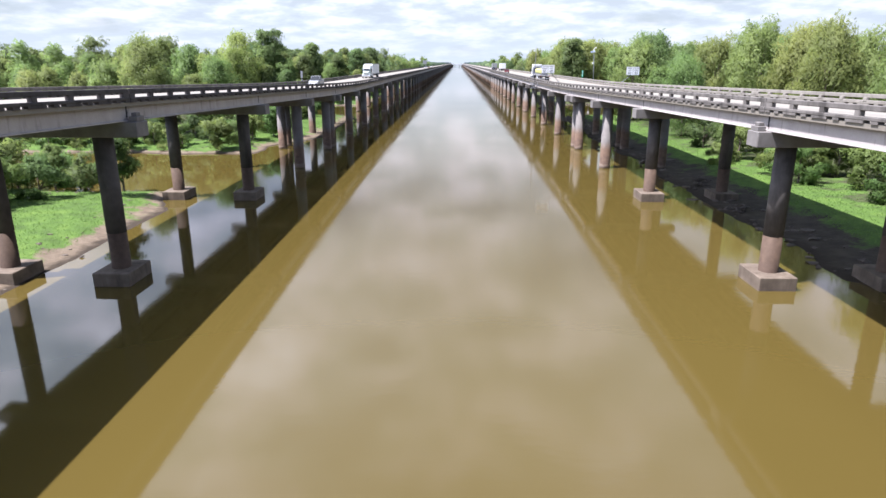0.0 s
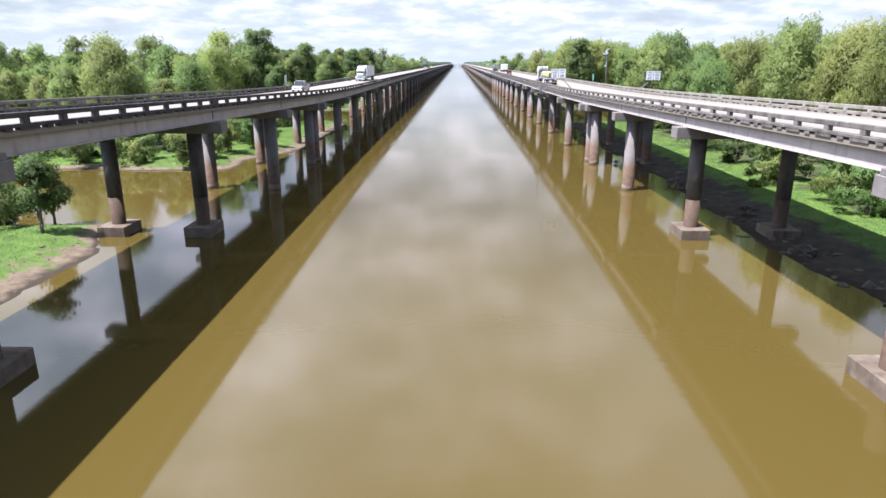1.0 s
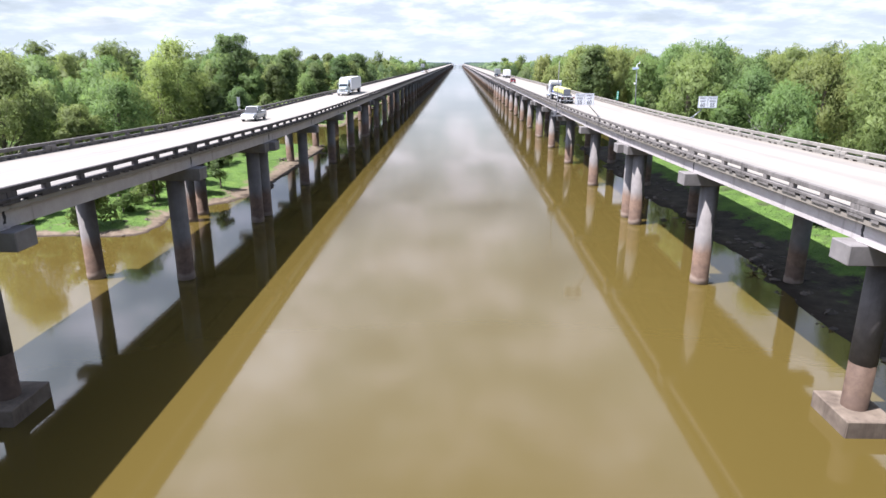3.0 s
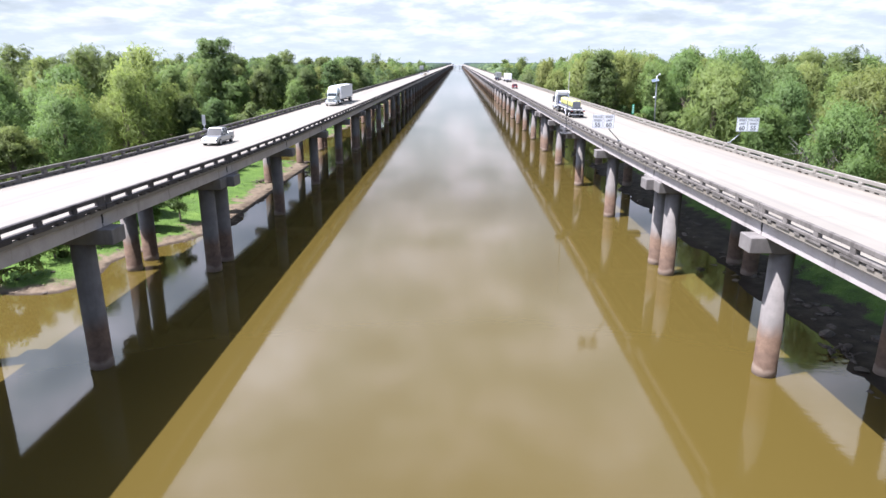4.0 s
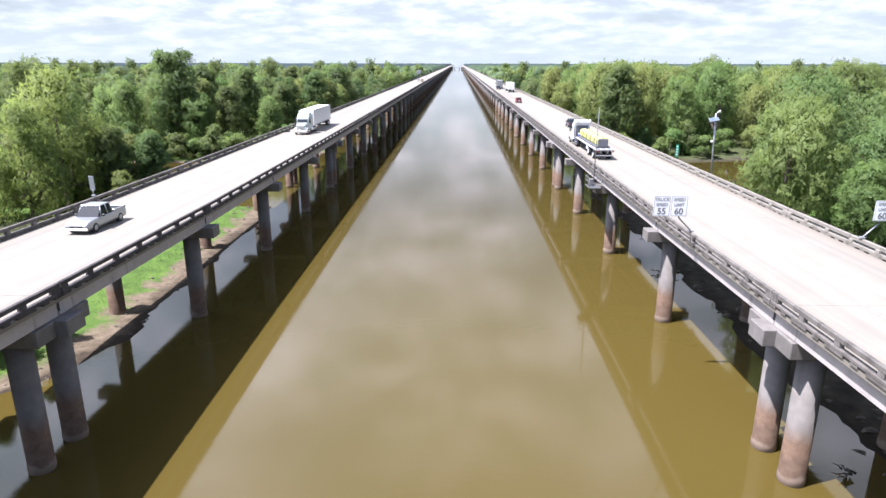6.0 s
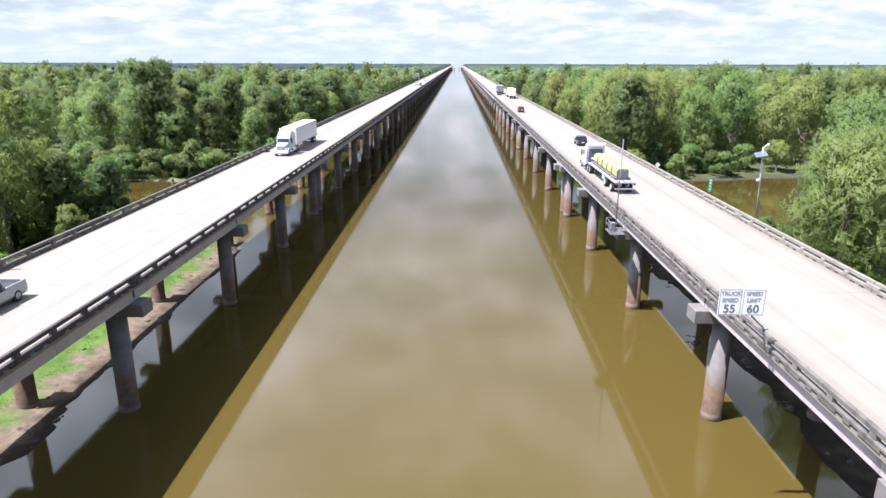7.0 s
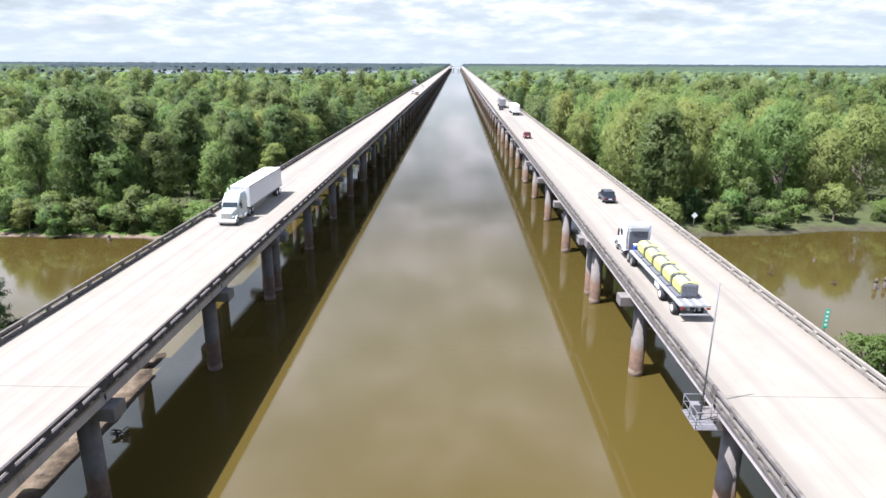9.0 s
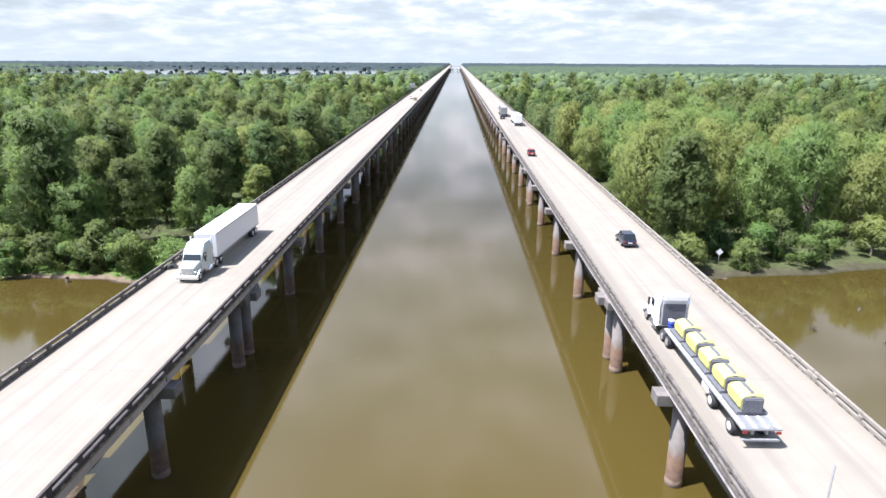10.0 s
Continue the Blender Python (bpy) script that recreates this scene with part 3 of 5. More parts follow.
def crack_mesh(seed):
    """A dark ragged break down the girder's end."""
    gen = random.Random(seed)
    bm = bmesh.new()
    rows = 9
    y, rims = 0.0, []
    for k in range(rows):
        z = -RAIL_H - 0.13 - (GIRDER - RAIL_H - 0.36) * k / (rows - 1)
        y += gen.uniform(-0.045, 0.045)
        a, b = y - gen.uniform(0.05, 0.13), y + gen.uniform(0.05, 0.13)
        rims.append([bm.verts.new((x, v, z)) for x, v in ((-0.006, a), (-0.006, b), (0.05, b), (0.05, a))])
    for p, q in zip(rims, rims[1:]):
        for k in range(4):
            bm.faces.new((p[k], p[(k + 1) % 4], q[(k + 1) % 4], q[k]))
    bm.faces.new(rims[0])
    bm.faces.new(rims[-1][::-1])
    bmesh.ops.recalc_face_normals(bm, faces=bm.faces)
    return mesh_of("joint_crack", bm, SEAM)


CRACKS = [crack_mesh(k) for k in range(3)]


def cap_mesh(wide, block, seat=False):
    """A bent cap across the bridge, ends past the girders; x as for the span, top at z = 0."""
    bm = bmesh.new()
    box(bm, -0.48, WIDE + 0.4, -block / 2, block / 2, -0.95, -0.004, 0.04)
    if wide > block:
        box(bm, 0.2, WIDE - 0.3, -wide / 2, wide / 2, -0.954, -0.008, 0.04)
    if seat:  # stepped bearing seat at both ends, where the girders change depth
        for a, b in ((-0.42, 0.08), (WIDE - 0.08, WIDE + 0.34)):
            box(bm, a, b, -0.42, 0.5, -0.008, 0.30, 0.03)
            box(bm, a + 0.12, b - 0.06, -0.25, 0.3, 0.296, 0.52, 0.03)
    return mesh_of("bent_cap", bm, CAP)


CAP_ONE, CAP_TWO, CAP_SEAT = cap_mesh(1.5, 1.5), cap_mesh(4.9, 1.7), cap_mesh(1.5, 1.5, True)


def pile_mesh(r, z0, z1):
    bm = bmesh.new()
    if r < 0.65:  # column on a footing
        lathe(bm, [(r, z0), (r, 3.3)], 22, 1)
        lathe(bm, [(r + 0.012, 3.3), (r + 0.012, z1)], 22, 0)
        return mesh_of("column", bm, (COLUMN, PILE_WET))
    lathe(bm, [(r, z0), (r, 0.05), (r + 0.03, 0.1), (r + 0.03, 0.5), (r, 0.56), (r, z1)], 22)
    return mesh_of("column", bm, PILE)


def footing_mesh():
    bm = bmesh.new()
    box(bm, -1.2, 1.2, -1.55, 1.55, -1.5, 0.89, 0.05)
    return mesh_of("footing", bm, FOOTING)


FOOT = footing_mesh()


def build_bridge(x_in, side, grade, label):
    """side +1: the bridge runs from x_in towards +x; -1: towards -x (turned about, canal edge kept)."""
    bridge = thing("bridge", label, "bridge", Matrix.Translation((x_in, 0, 0)), "twin bridges")
    flip = Matrix.Diagonal((side, 1, 1, 1))
    starts = [(-12.98, 27.1), (14.12, 27.1), (41.22, 26.9)] + [(68.12 + k * SPAN, SPAN) for k in range(15)]
    for y, length in starts:
        kit = (LONG if length > 25 else NORMAL)[side]
        za, zb = rail_top(y, grade), rail_top(y + length, grade)
        tilt = math.atan2(zb - za, length)
        slab = put("deck_slab", kit["open_slab" if round((y - FIRST) / SPAN) % 4 == 2 else "deck_slab"], bridge, Matrix.Translation((0, y, za)) @ Matrix.Rotation(tilt, 4, "X") @ flip)
        for sx in (1, -1):
            put("edge_girder", kit["edge_girder", sx], slab)
            put("curb", kit["curb", sx], slab)
            put("top_rail", kit["top_rail", sx], slab)
        for k in range(3):
            put("inner_girder", kit["inner_girder", k], slab)
        put("joint_crack", CRACKS[round(y) % 3], slab, Matrix.Translation((0.405, 0.0, 0.0)), "dark broken edge at the expansion joint")
        n = 9 if length > 25 else PANELS
        for at, sx in ((0.225, 1), (WIDE - 0.225, -1)):
            for k in range(n + 1):
                yy = min(max(k * length / n, 0.36), length - 0.36)
                put("rail_post", kit["end_post" if k in (0, n) else "post", sx], slab, Matrix.Translation((at, yy, 0)))
    far = starts[-1][0] + SPAN
    # bents
    spots = [14.12, 41.22, 68.12] + [68.12 + (k + 1) * SPAN for k in range(15)]
    inner, outer = (1.86, 9.5) if side > 0 else (1.88, 9.45)
    for y in spots:
        double = y > 100 and round((y - FIRST) / SPAN) % 4 == 0
        z = rail_top(y, grade) - GIRDER
        cap = put("bent_cap", CAP_TWO if double else CAP_SEAT if y < 60 else CAP_ONE, bridge, Matrix.Translation((0, y, z)) @ flip)
        for at in (inner, outer):
            at += 0.45 if y < 80 and side < 0 else 0.0
            on = 0.35 if y < 80 else 0.0
            for dy in (-1.65, 1.65) if double else (on,):
                r = 0.6 if y < 80 else 0.70
                put("column", pile_for(r, z), cap, Matrix.Translation((at, dy, -z)))
            if y < 80:
                put("footing", FOOT, cap, Matrix.Translation((at, on, -z)), "stained square concrete footing")
    # the rest of the trestle, to the vanishing point
    bm = bmesh.new()
    y = far
    k = round((far - FIRST) / SPAN)
    while y < 3400:
        y1 = y + SPAN - 0.06
        z = rail_top(y, grade)
        box(bm, 0.1, WIDE - 0.1, y, y1, z - RAIL_H - 0.24, z - RAIL_H, mat=1)
        for a, b in ((0.14, 0.6), (WIDE - 0.6, WIDE - 0.14)):
            box(bm, a, b, y, y1, z - GIRDER, z - RAIL_H - 0.25, mat=0)
        for a, b in ((0.02, 0.34), (WIDE - 0.34, WIDE - 0.02)):
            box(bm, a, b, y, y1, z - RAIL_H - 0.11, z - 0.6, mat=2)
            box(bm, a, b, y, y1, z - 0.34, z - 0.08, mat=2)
            for j in range(PANELS):
                box(bm, a + 0.05, b - 0.05, y + j * 3.05, y + j * 3.05 + 0.4, z - 0.61, z - 0.33, mat=2)
        w = 2.45 if (k + 1) % 4 == 0 else 0.75
        box(bm, -0.48, WIDE + 0.4, y1 - w, y1 + w, z - GIRDER - 1.0, z - GIRDER - 0.01, mat=3)
        for at in (inner, outer):
            for dy in (-1.65, 1.65) if w > 1 else (0,):
                tube(bm, (at, y1 + dy, -2), (at, y1 + dy, z - GIRDER - 0.9), 0.7, n=10, mat=4)
        y += SPAN
        k += 1
    ob = part("far_trestle", bm, (CONCRETE, DECK, RAIL if side > 0 else RAIL_SHADED, CAP, PILE), bridge, "long row of identical concrete spans receding", flip)
    tagged(ob, kind="stuff")
    return bridge


PILE_CACHE = {}


def pile_for(r, z):
    key = (r, round(z, 2))
    if key not in PILE_CACHE:
        PILE_CACHE[key] = pile_mesh(r, -3.0, z - 0.93)
    return PILE_CACHE[key]


RX, LX = 18.35, -20.25
build_bridge(RX, 1, 0.0188, "long concrete highway trestle with open railing beside the canal, lit side")
build_bridge(LX, -1, 0.0252, "long concrete highway trestle with weathered open railing, canal side darkened for shade")

# ---------------------------------------------------------------- trees
rng = np.random.default_rng(7)


def leaf_cloud(gen, centres, radii, count, size, droop=0.0, squash=0.8):
    """Small three-cornered leaf sprays laid over the outside of clumps. Returns corners and triangles."""
    k = len(centres)
    pick = gen.integers(0, k, count)
    d = gen.normal(size=(count, 3))
    d /= np.linalg.norm(d, axis=1, keepdims=True)
    d[:, 2] = np.where((d[:, 2] < -0.35) & (gen.random(count) < 0.7), -d[:, 2], d[:, 2])
    r = radii[pick][:, None] * (gen.uniform(0.5, 1.15, (count, 1)) + 0.4 * gen.random((count, 1)) ** 5)
    p = centres[pick] + d * r * np.array([1, 1, squash])
    n = d + 0.55 * gen.normal(size=(count, 3))
    n /= np.linalg.norm(n, axis=1, keepdims=True)
    n = np.where((n * d).sum(1, keepdims=True) < 0, n - 2 * (n * d).sum(1, keepdims=True) * d, n)
    a = np.cross(n, gen.normal(size=(count, 3)))
    a /= np.linalg.norm(a, axis=1, keepdims=True) + 1e-9
    if droop:
        a = a * (1 - droop) + np.array([0, 0, -1.0]) * droop
        a /= np.linalg.norm(a, axis=1, keepdims=True) + 1e-9
    b = np.cross(n, a)
    b /= np.linalg.norm(b, axis=1, keepdims=True) + 1e-9
    s = 1.4 * size * gen.uniform(0.6, 1.4, (count, 1))
    thin = 0.36 if droop > 0.3 else 0.5
    v = np.stack([p + a * s * 1.25, p - a * s * 0.6 + b * s * thin, p - a * s * 0.6 - b * s * thin], 1).reshape(-1, 3)
    face = np.cross(v[1::3] - v[0::3], v[2::3] - v[0::3])
    flip = (face * d).sum(1) < 0
    f = np.arange(3 * count).reshape(-1, 3)
    f[flip] = f[flip][:, ::-1]
    mid, half = centres.mean(0), np.abs(centres - centres.mean(0)).max(0) + radii.max()
    whole = (p - mid) / half
    soft = 0.5 * d + 0.85 * whole + 0.18 * gen.normal(size=(count, 3)) + np.array([0, 0, 0.15])
    soft /= np.linalg.norm(soft, axis=1, keepdims=True)
    return v, f, np.repeat(soft, 3, axis=0)


def crown_clumps(gen, kind, h):
    """Clump centres and sizes that fill a crown for a tree h metres high."""
    lobes = []
    if kind == "willow":
        n, wide, low = 84, 0.30 * h, 0.05
    elif kind == "tall":
        n, wide, low = 76, 0.23 * h, 0.06
    elif kind == "round":
        n, wide, low = 66, 0.33 * h, 0.08
    elif kind == "small":
        n, wide, low = 16, 0.26 * h, 0.36
    else:
        n, wide, low = 14, 0.58 * h, -0.02
    heads = [(gen.uniform(-0.45, 0.45) * wide, gen.uniform(-0.45, 0.45) * wide, gen.uniform(0.72, 1.0)) for _ in range(4)]
    for k in range(n):
        hx, hy, top = heads[k % len(heads)]
        u = low + (1 - low) * gen.random() ** 0.8
        prof = math.sin(math.pi * min(1, max(0.05, (u - low) / (1 - low) * 0.66 + 0.30))) ** 0.7
        ang = gen.uniform(0, math.tau)
        rad = wide * prof * math.sqrt(gen.uniform(0.15, 1.0))
        lobes.append((0.55 * hx + math.cos(ang) * rad * 0.85, 0.55 * hy + math.sin(ang) * rad * 0.85, u * h * (0.8 + 0.2 * top) * 0.93, (0.056 + 0.050 * gen.random()) * h * (2.2 if kind == "bush" else 1.5 if kind == "small" else 1.0)))
    lobes = np.array(lobes)
    return lobes[:, :3], lobes[:, 3]


def trunk_mesh(gen, h, r, clumps, kind):
    bm = bmesh.new()
    lean = Vector((gen.uniform(-0.05, 0.05) * h, gen.uniform(-0.05, 0.05) * h, 0))
    pts = [Vector((0, 0, -0.4)), Vector((0, 0, 0.12 * h)) + 0.3 * lean, Vector((0, 0, 0.38 * h)) + 0.7 * lean, Vector((0, 0, 0.7 * h)) + lean]

    def grown(a, b, r0, r1, n):
        """A tube whose foot grows out of the wood already there."""
        bm.verts.ensure_lookup_table()
        old = len(bm.verts)
        tube(bm, a, b, r0, r1, n, False)
        bm.verts.ensure_lookup_table()
        v = bm.verts[old]
        v.co = min((bm.verts[k].co for k in range(old)), key=lambda p: (p - v.co).length_squared)

    tube(bm, pts[0], pts[1], r * 1.25, r * 0.9, 7)
    grown(pts[1], pts[2], r * 0.9, r * 0.65, 7)
    grown(pts[2], pts[3], r * 0.65, r * 0.25, 7)
    for c in clumps[:: 6 if len(clumps) > 20 else 4]:
        t = min(0.9, max(0.15, c[2] / h - 0.28))
        base = pts[1].lerp(pts[3], t)
        mid = base.lerp(Vector(c), 0.55) + Vector((0, 0, 0.05 * h))
        grown(base, mid, r * 0.34, r * 0.2, 5)
        grown(mid, Vector(c), r * 0.2, r * 0.06, 5)
    bmesh.ops.remove_doubles(bm, verts=bm.verts, dist=1e-5)
    return mesh_of("trunk", bm, BARK)


def tree_kit(seed, kind, h, leaves, size, leaf):
    gen = np.random.default_rng(seed)
    c, r = crown_clumps(gen, kind, h)
    v, f, soft = leaf_cloud(gen, c, r, leaves, size, 0.5 if kind == "willow" else 0.15, 1.35 if kind == "willow" else 0.85)
    crown = from_arrays("crown", v, f, leaf, True)
    crown.normals_split_custom_set_from_vertices(soft)
    return trunk_mesh(gen, h, 0.016 * h + 0.04, c, kind), crown, h


KITS = {
    "willow": [tree_kit(k, "willow", 19, 5300, 0.435, LEAF[0]) for k in (1, 2, 3)],
    "tall": [tree_kit(k, "tall", 22, 5300, 0.457, LEAF[1]) for k in (11, 12, 13)],
    "round": [tree_kit(k, "round", 16, 5300, 0.402, LEAF[3]) for k in (21, 22)],
    "olive": [tree_kit(k, "willow", 18, 5500, 0.412, LEAF[2]) for k in (31, 32)],
    "bright": [tree_kit(k, "willow", 18, 10000, 0.28, LEAF[4]) for k in (61, 62)],
    "straw": [tree_kit(71, "willow", 18, 7000, 0.32, LEAF[5])],
    "pale": [tree_kit(k, "bush", 4.0, 1100, 0.25, LEAF[2]) for k in (46, 47)],
    "dim": [tree_kit(k, "bush", 4.4, 1500, 0.25, LEAF[1]) for k in (48, 49)],
    "small": [tree_kit(51, "small", 6.6, 1500, 0.24, LEAF[1])],
    "bush": [tree_kit(k, "bush", 4.2, 1150, 0.27, LEAF[3]) for k in (41, 42)] + [tree_kit(k, "bush", 5.0, 1150, 0.29, LEAF[1]) for k in (43,)],
}
FINE = {
    "willow": [tree_kit(k, "willow", 19, 11500, 0.29, LEAF[0]) for k in (1, 2, 3)],
    "tall": [tree_kit(k, "tall", 22, 11500, 0.3, LEAF[1]) for k in (11, 12)],
    "round": [tree_kit(k, "round", 16, 11000, 0.28, LEAF[3]) for k in (21, 22)],
    "olive": [tree_kit(k, "willow", 18, 11500, 0.28, LEAF[2]) for k in (31, 32)],
}
WORDS = {
    "willow": ("feathery grey-green willow tree growing on the river bank", "tree", "willow"),
    "tall": ("tall dark green broadleaf tree in the swamp wood", "tree", "broadleaf_tree"),
    "round": ("rounded bright green broadleaf tree near the water", "tree", "broadleaf_tree"),
    "olive": ("pale olive-green willow tree with a loose open crown", "tree", "willow"),
    "bright": ("large fresh light green tree beside the creek", "tree", "broadleaf_tree"),
    "straw": ("pale yellowish willow tree with thin open foliage", "tree", "willow"),
    "pale": ("pale olive-green shrub on the creek bank", "shrub", "shrub"),
    "dim": ("dark green dense shrub on the grassy bank", "shrub", "shrub"),
    "small": ("small dark tree with a bare trunk on the bank", "tree", "small_tree"),
    "bush": ("low leafy green shrub on the muddy bank", "shrub", "shrub"),
}


def plant(kind, x, y, scale, turn, pickk):
    kits = FINE if kind in FINE and 40 < y < 145 and abs(x) < 62 and scale > 0.5 else KITS
    trunk, crown, h = kits[kind][pickk % len(kits[kind])]
    label, category, name = WORDS[kind]
    z = float(land(np.array(x), np.array(y)))
    m = Matrix.Translation((x, y, z - 0.05)) @ Matrix.Rotation(turn, 4, "Z") @ Matrix.Diagonal((scale * 1.0, scale * 1.0, scale, 1))
    t = thing(name, label, category, m, "bank shrubs" if kind in ("bush", "pale", "dim") else "bank trees")
    put("trunk", trunk, t)
    put("crown", crown, t)


def grow():
    taken = []

    def free(x, y, gap):
        for a, b, g in taken:
            if (a - x) ** 2 + (b - y) ** 2 < (0.5 * (gap + g)) ** 2:
                return False
        taken.append((x, y, gap))
        return True

    # the few that stand alone
    for kind, x, y, s in (("small", -35.6, 66.0, 1.0), ("small", -37.2, 70.3, 0.85), ("round", -45.2, 70.9, 0.34), ("bush", -41.0, 69.0, 0.8), ("bush", -44, 60, 1.2), ("bush", -50, 69, 1.4), ("bush", -47, 75, 1.3), ("bush", -46, 52, 1.3), ("round", -52, 58, 0.5), ("bush", -42.5, 47, 0.9),
                          ("bush", 41.5, 47, 1.3), ("bush", 44.5, 52, 1.5), ("bush", 40.5, 61, 1.0), ("bush", 44, 43, 1.4), ("bush", 43, 69, 1.2), ("round", -34.5, 121, 0.40), ("small", -32.1, 125.4, 0.7), ("round", -37.5, 127, 0.45), ("bush", -37, 116, 1.1), ("bright", 46.3, 163.5, 1.14), ("bright", 55.0, 166.0, 1.0), ("bright", 50.5, 153.0, 0.85), ("none", 43.5, 126.0, 0), ("none", 46.0, 231.0, 0), ("none", 46.5, 228.5, 0), ("none", 45.5, 234.0, 0), ("tall", -50.0, 171.5, 0.6), ("round", -56.5, 169.5, 0.5), ("round", -46.0, 166.5, 0.42), ("bush", -45.0, 173.0, 1.2), ("bush", -53.0, 174.0, 1.1), ("bush", -41.5, 169.5, 1.0),
                          ("dim", -43.5, 56, 1.0), ("dim", -47.0, 62, 1.3), ("dim", -42.5, 64, 1.0), ("dim", -48.5, 54, 1.3), ("dim", -52.5, 64, 1.5), ("dim", -44.5, 78, 0.9), ("dim", -54.0, 52, 1.5), ("dim", -46.0, 46, 1.2), ("willow", -55.0, 58.5, 0.55), ("willow", -57.0, 69.5, 0.6), ("dim", -51.0, 73, 1.2), ("willow", 50.5, 92, 0.95), ("willow", 52.0, 103, 0.97), ("olive", 59, 97, 0.95), ("willow", 58, 86, 1.0), ("willow", 50.0, 113, 1.05), ("bush", 38.6, 38, 1.1), ("bush", 39.5, 56, 1.0), ("bush", 38.2, 73, 1.1), ("bush", 40.2, 78, 1.4), ("bush", 38.5, 90, 1.2), ("bush", 40.5, 97, 1.4), ("bush", 42.5, 84, 1.5), ("bush", 39.0, 104, 1.1), ("round", 45.0, 58, 0.5), ("round", 44.0, 76, 0.45), ("willow", 134.0, 308.0, 1.1), ("willow", 141.0, 322.0, 1.15), ("olive", 127.0, 299.0, 1.0), ("willow", 148.0, 314.0, 1.1), ("round", 137.0, 296.0, 1.0)):
        free(x, y, 9 if s > 0.8 and kind not in ("bush", "dim", "small") else 4)
        if kind == "none":
            continue
        plant(kind, x, y, s, rng.uniform(0, 6.28), int(rng.integers(0, 9)))
    # dark undergrowth at the foot of the wood on the left
    for k in range(46):
        x, y = (-rng.uniform(36.5, 43), rng.uniform(108, 172)) if k < 26 else (-rng.uniform(40, 78), rng.uniform(110, 120))
        if float(shore(np.array(x), np.array(y))) > 4.2 and free(x, y, 3.2):
            plant("dim" if rng.random() < 0.7 else "bush", x, y, rng.uniform(0.7, 1.15), rng.uniform(0, 6.28), int(rng.integers(0, 9)))
    made = 0
    # shrubs along the edge of the wood
    for _ in range(2600):
        x, y = rng.choice((-1, 1)) * rng.uniform(34, 75), rng.uniform(30, 262)
        if rng.random() < 0.12:
            y = rng.uniform(222, 246)
            x = rng.choice((-1, 1)) * rng.uniform(38, 100)
        d = float(shore(np.array(x), np.array(y)))
        if y > 215 and rng.random() < 0.45:
            continue
        if not (2.0 < d < 9) or (x < 0 and d < 5 and 106 < y < 175) or (abs(x) < 38 and y > 100) or (abs(x) < 40 and y < 60):
            continue
        if free(x, y, 3.6):
            plant("pale" if rng.random() < 0.35 else "bush", x, y, rng.uniform(0.7, 1.25) * (1.35 if y > 215 else 1.0), rng.uniform(0, 6.28), int(rng.integers(0, 9)))
            made += 1
            if made > 240:
                break
    made = 0
    for _ in range(6000):
        side = rng.choice((-1, 1))
        x, y = side * rng.uniform(39, 92), rng.uniform(18, 345)
        d = float(shore(np.array(x), np.array(y)))
        if d < (3.4 if y > 215 else 5.5) or (y < 100 and abs(x) < 47) or (y < 66 and x < 0 and x > -58):
            continue
        if abs(x) < (40.5 if x > 0 and y > 105 else 43) and y < 190:
            continue
        u = rng.random()
        if x < 0:
            kind = "willow" if u < 0.32 else "tall" if u < 0.74 else "olive" if u < 0.82 else "round"
        else:
            kind = "willow" if u < 0.52 else "tall" if u < 0.60 else "olive" if u < 0.86 else "round"
        low = (1.06 if x > 0 else 0.86) if y > 175 else 0.83 if x < 0 else 0.97 if y < 110 else 0.9
        if x < 0 and y < 175:
            kind = "willow" if u < 0.5 else "round" if u < 0.62 else "olive"
            if x < -0.5 * y:
                low = 0.66
            if x > -58 and y > 140:
                kind = "straw"
        if x > 0 and y < 175:
            kind = "willow" if u < 0.68 else "bright" if u < 0.84 else "round"
        if free(x, y, 8.8):
            plant(kind, x, y, rng.uniform(0.78, 1.12) * low, rng.uniform(0, 6.28), int(rng.integers(0, 9)))
            made += 1
            if made > 265:
                break
    # pale willow, thicket and small trees on the near bank of the creek; one tall tree across it
    late = random.Random(77)
    for kind, x, y, s in (("straw", -55.0, 167.5, 1.14), ("straw", 122.0, 380.0, 1.1), ("round", -57.5, 175.0, 0.56), ("round", -62.0, 173.5, 0.66), ("round", -51.0, 176.0, 0.50), ("tall", -45.6, 174.6, 0.55), ("willow", -66.5, 176.0, 0.62), ("tall", -70.5, 173.0, 0.60),
                          ("dim", -48.0, 177.0, 1.1), ("dim", -60.0, 177.5, 1.2), ("dim", -54.5, 177.8, 1.0), ("dim", -64.5, 178.0, 1.2), ("bush", -49.5, 173.0, 1.2), ("bush", -59.5, 172.0, 1.4), ("pale", -55.5, 172.5, 1.3), ("dim", -42.5, 176.0, 0.9),
                          ("tall", -66.3, 233.7, 1.14), ("round", -60.5, 231.5, 0.95), ("dim", -57.0, 226.5, 1.3), ("dim", -63.0, 226.0, 1.4), ("dim", -70.0, 226.5, 1.4), ("dim", -76.0, 227.5, 1.4), ("dim", -51.0, 226.5, 1.2)):
        plant(kind, x, y, s, late.uniform(0, 6.28), late.randrange(9))


grow()


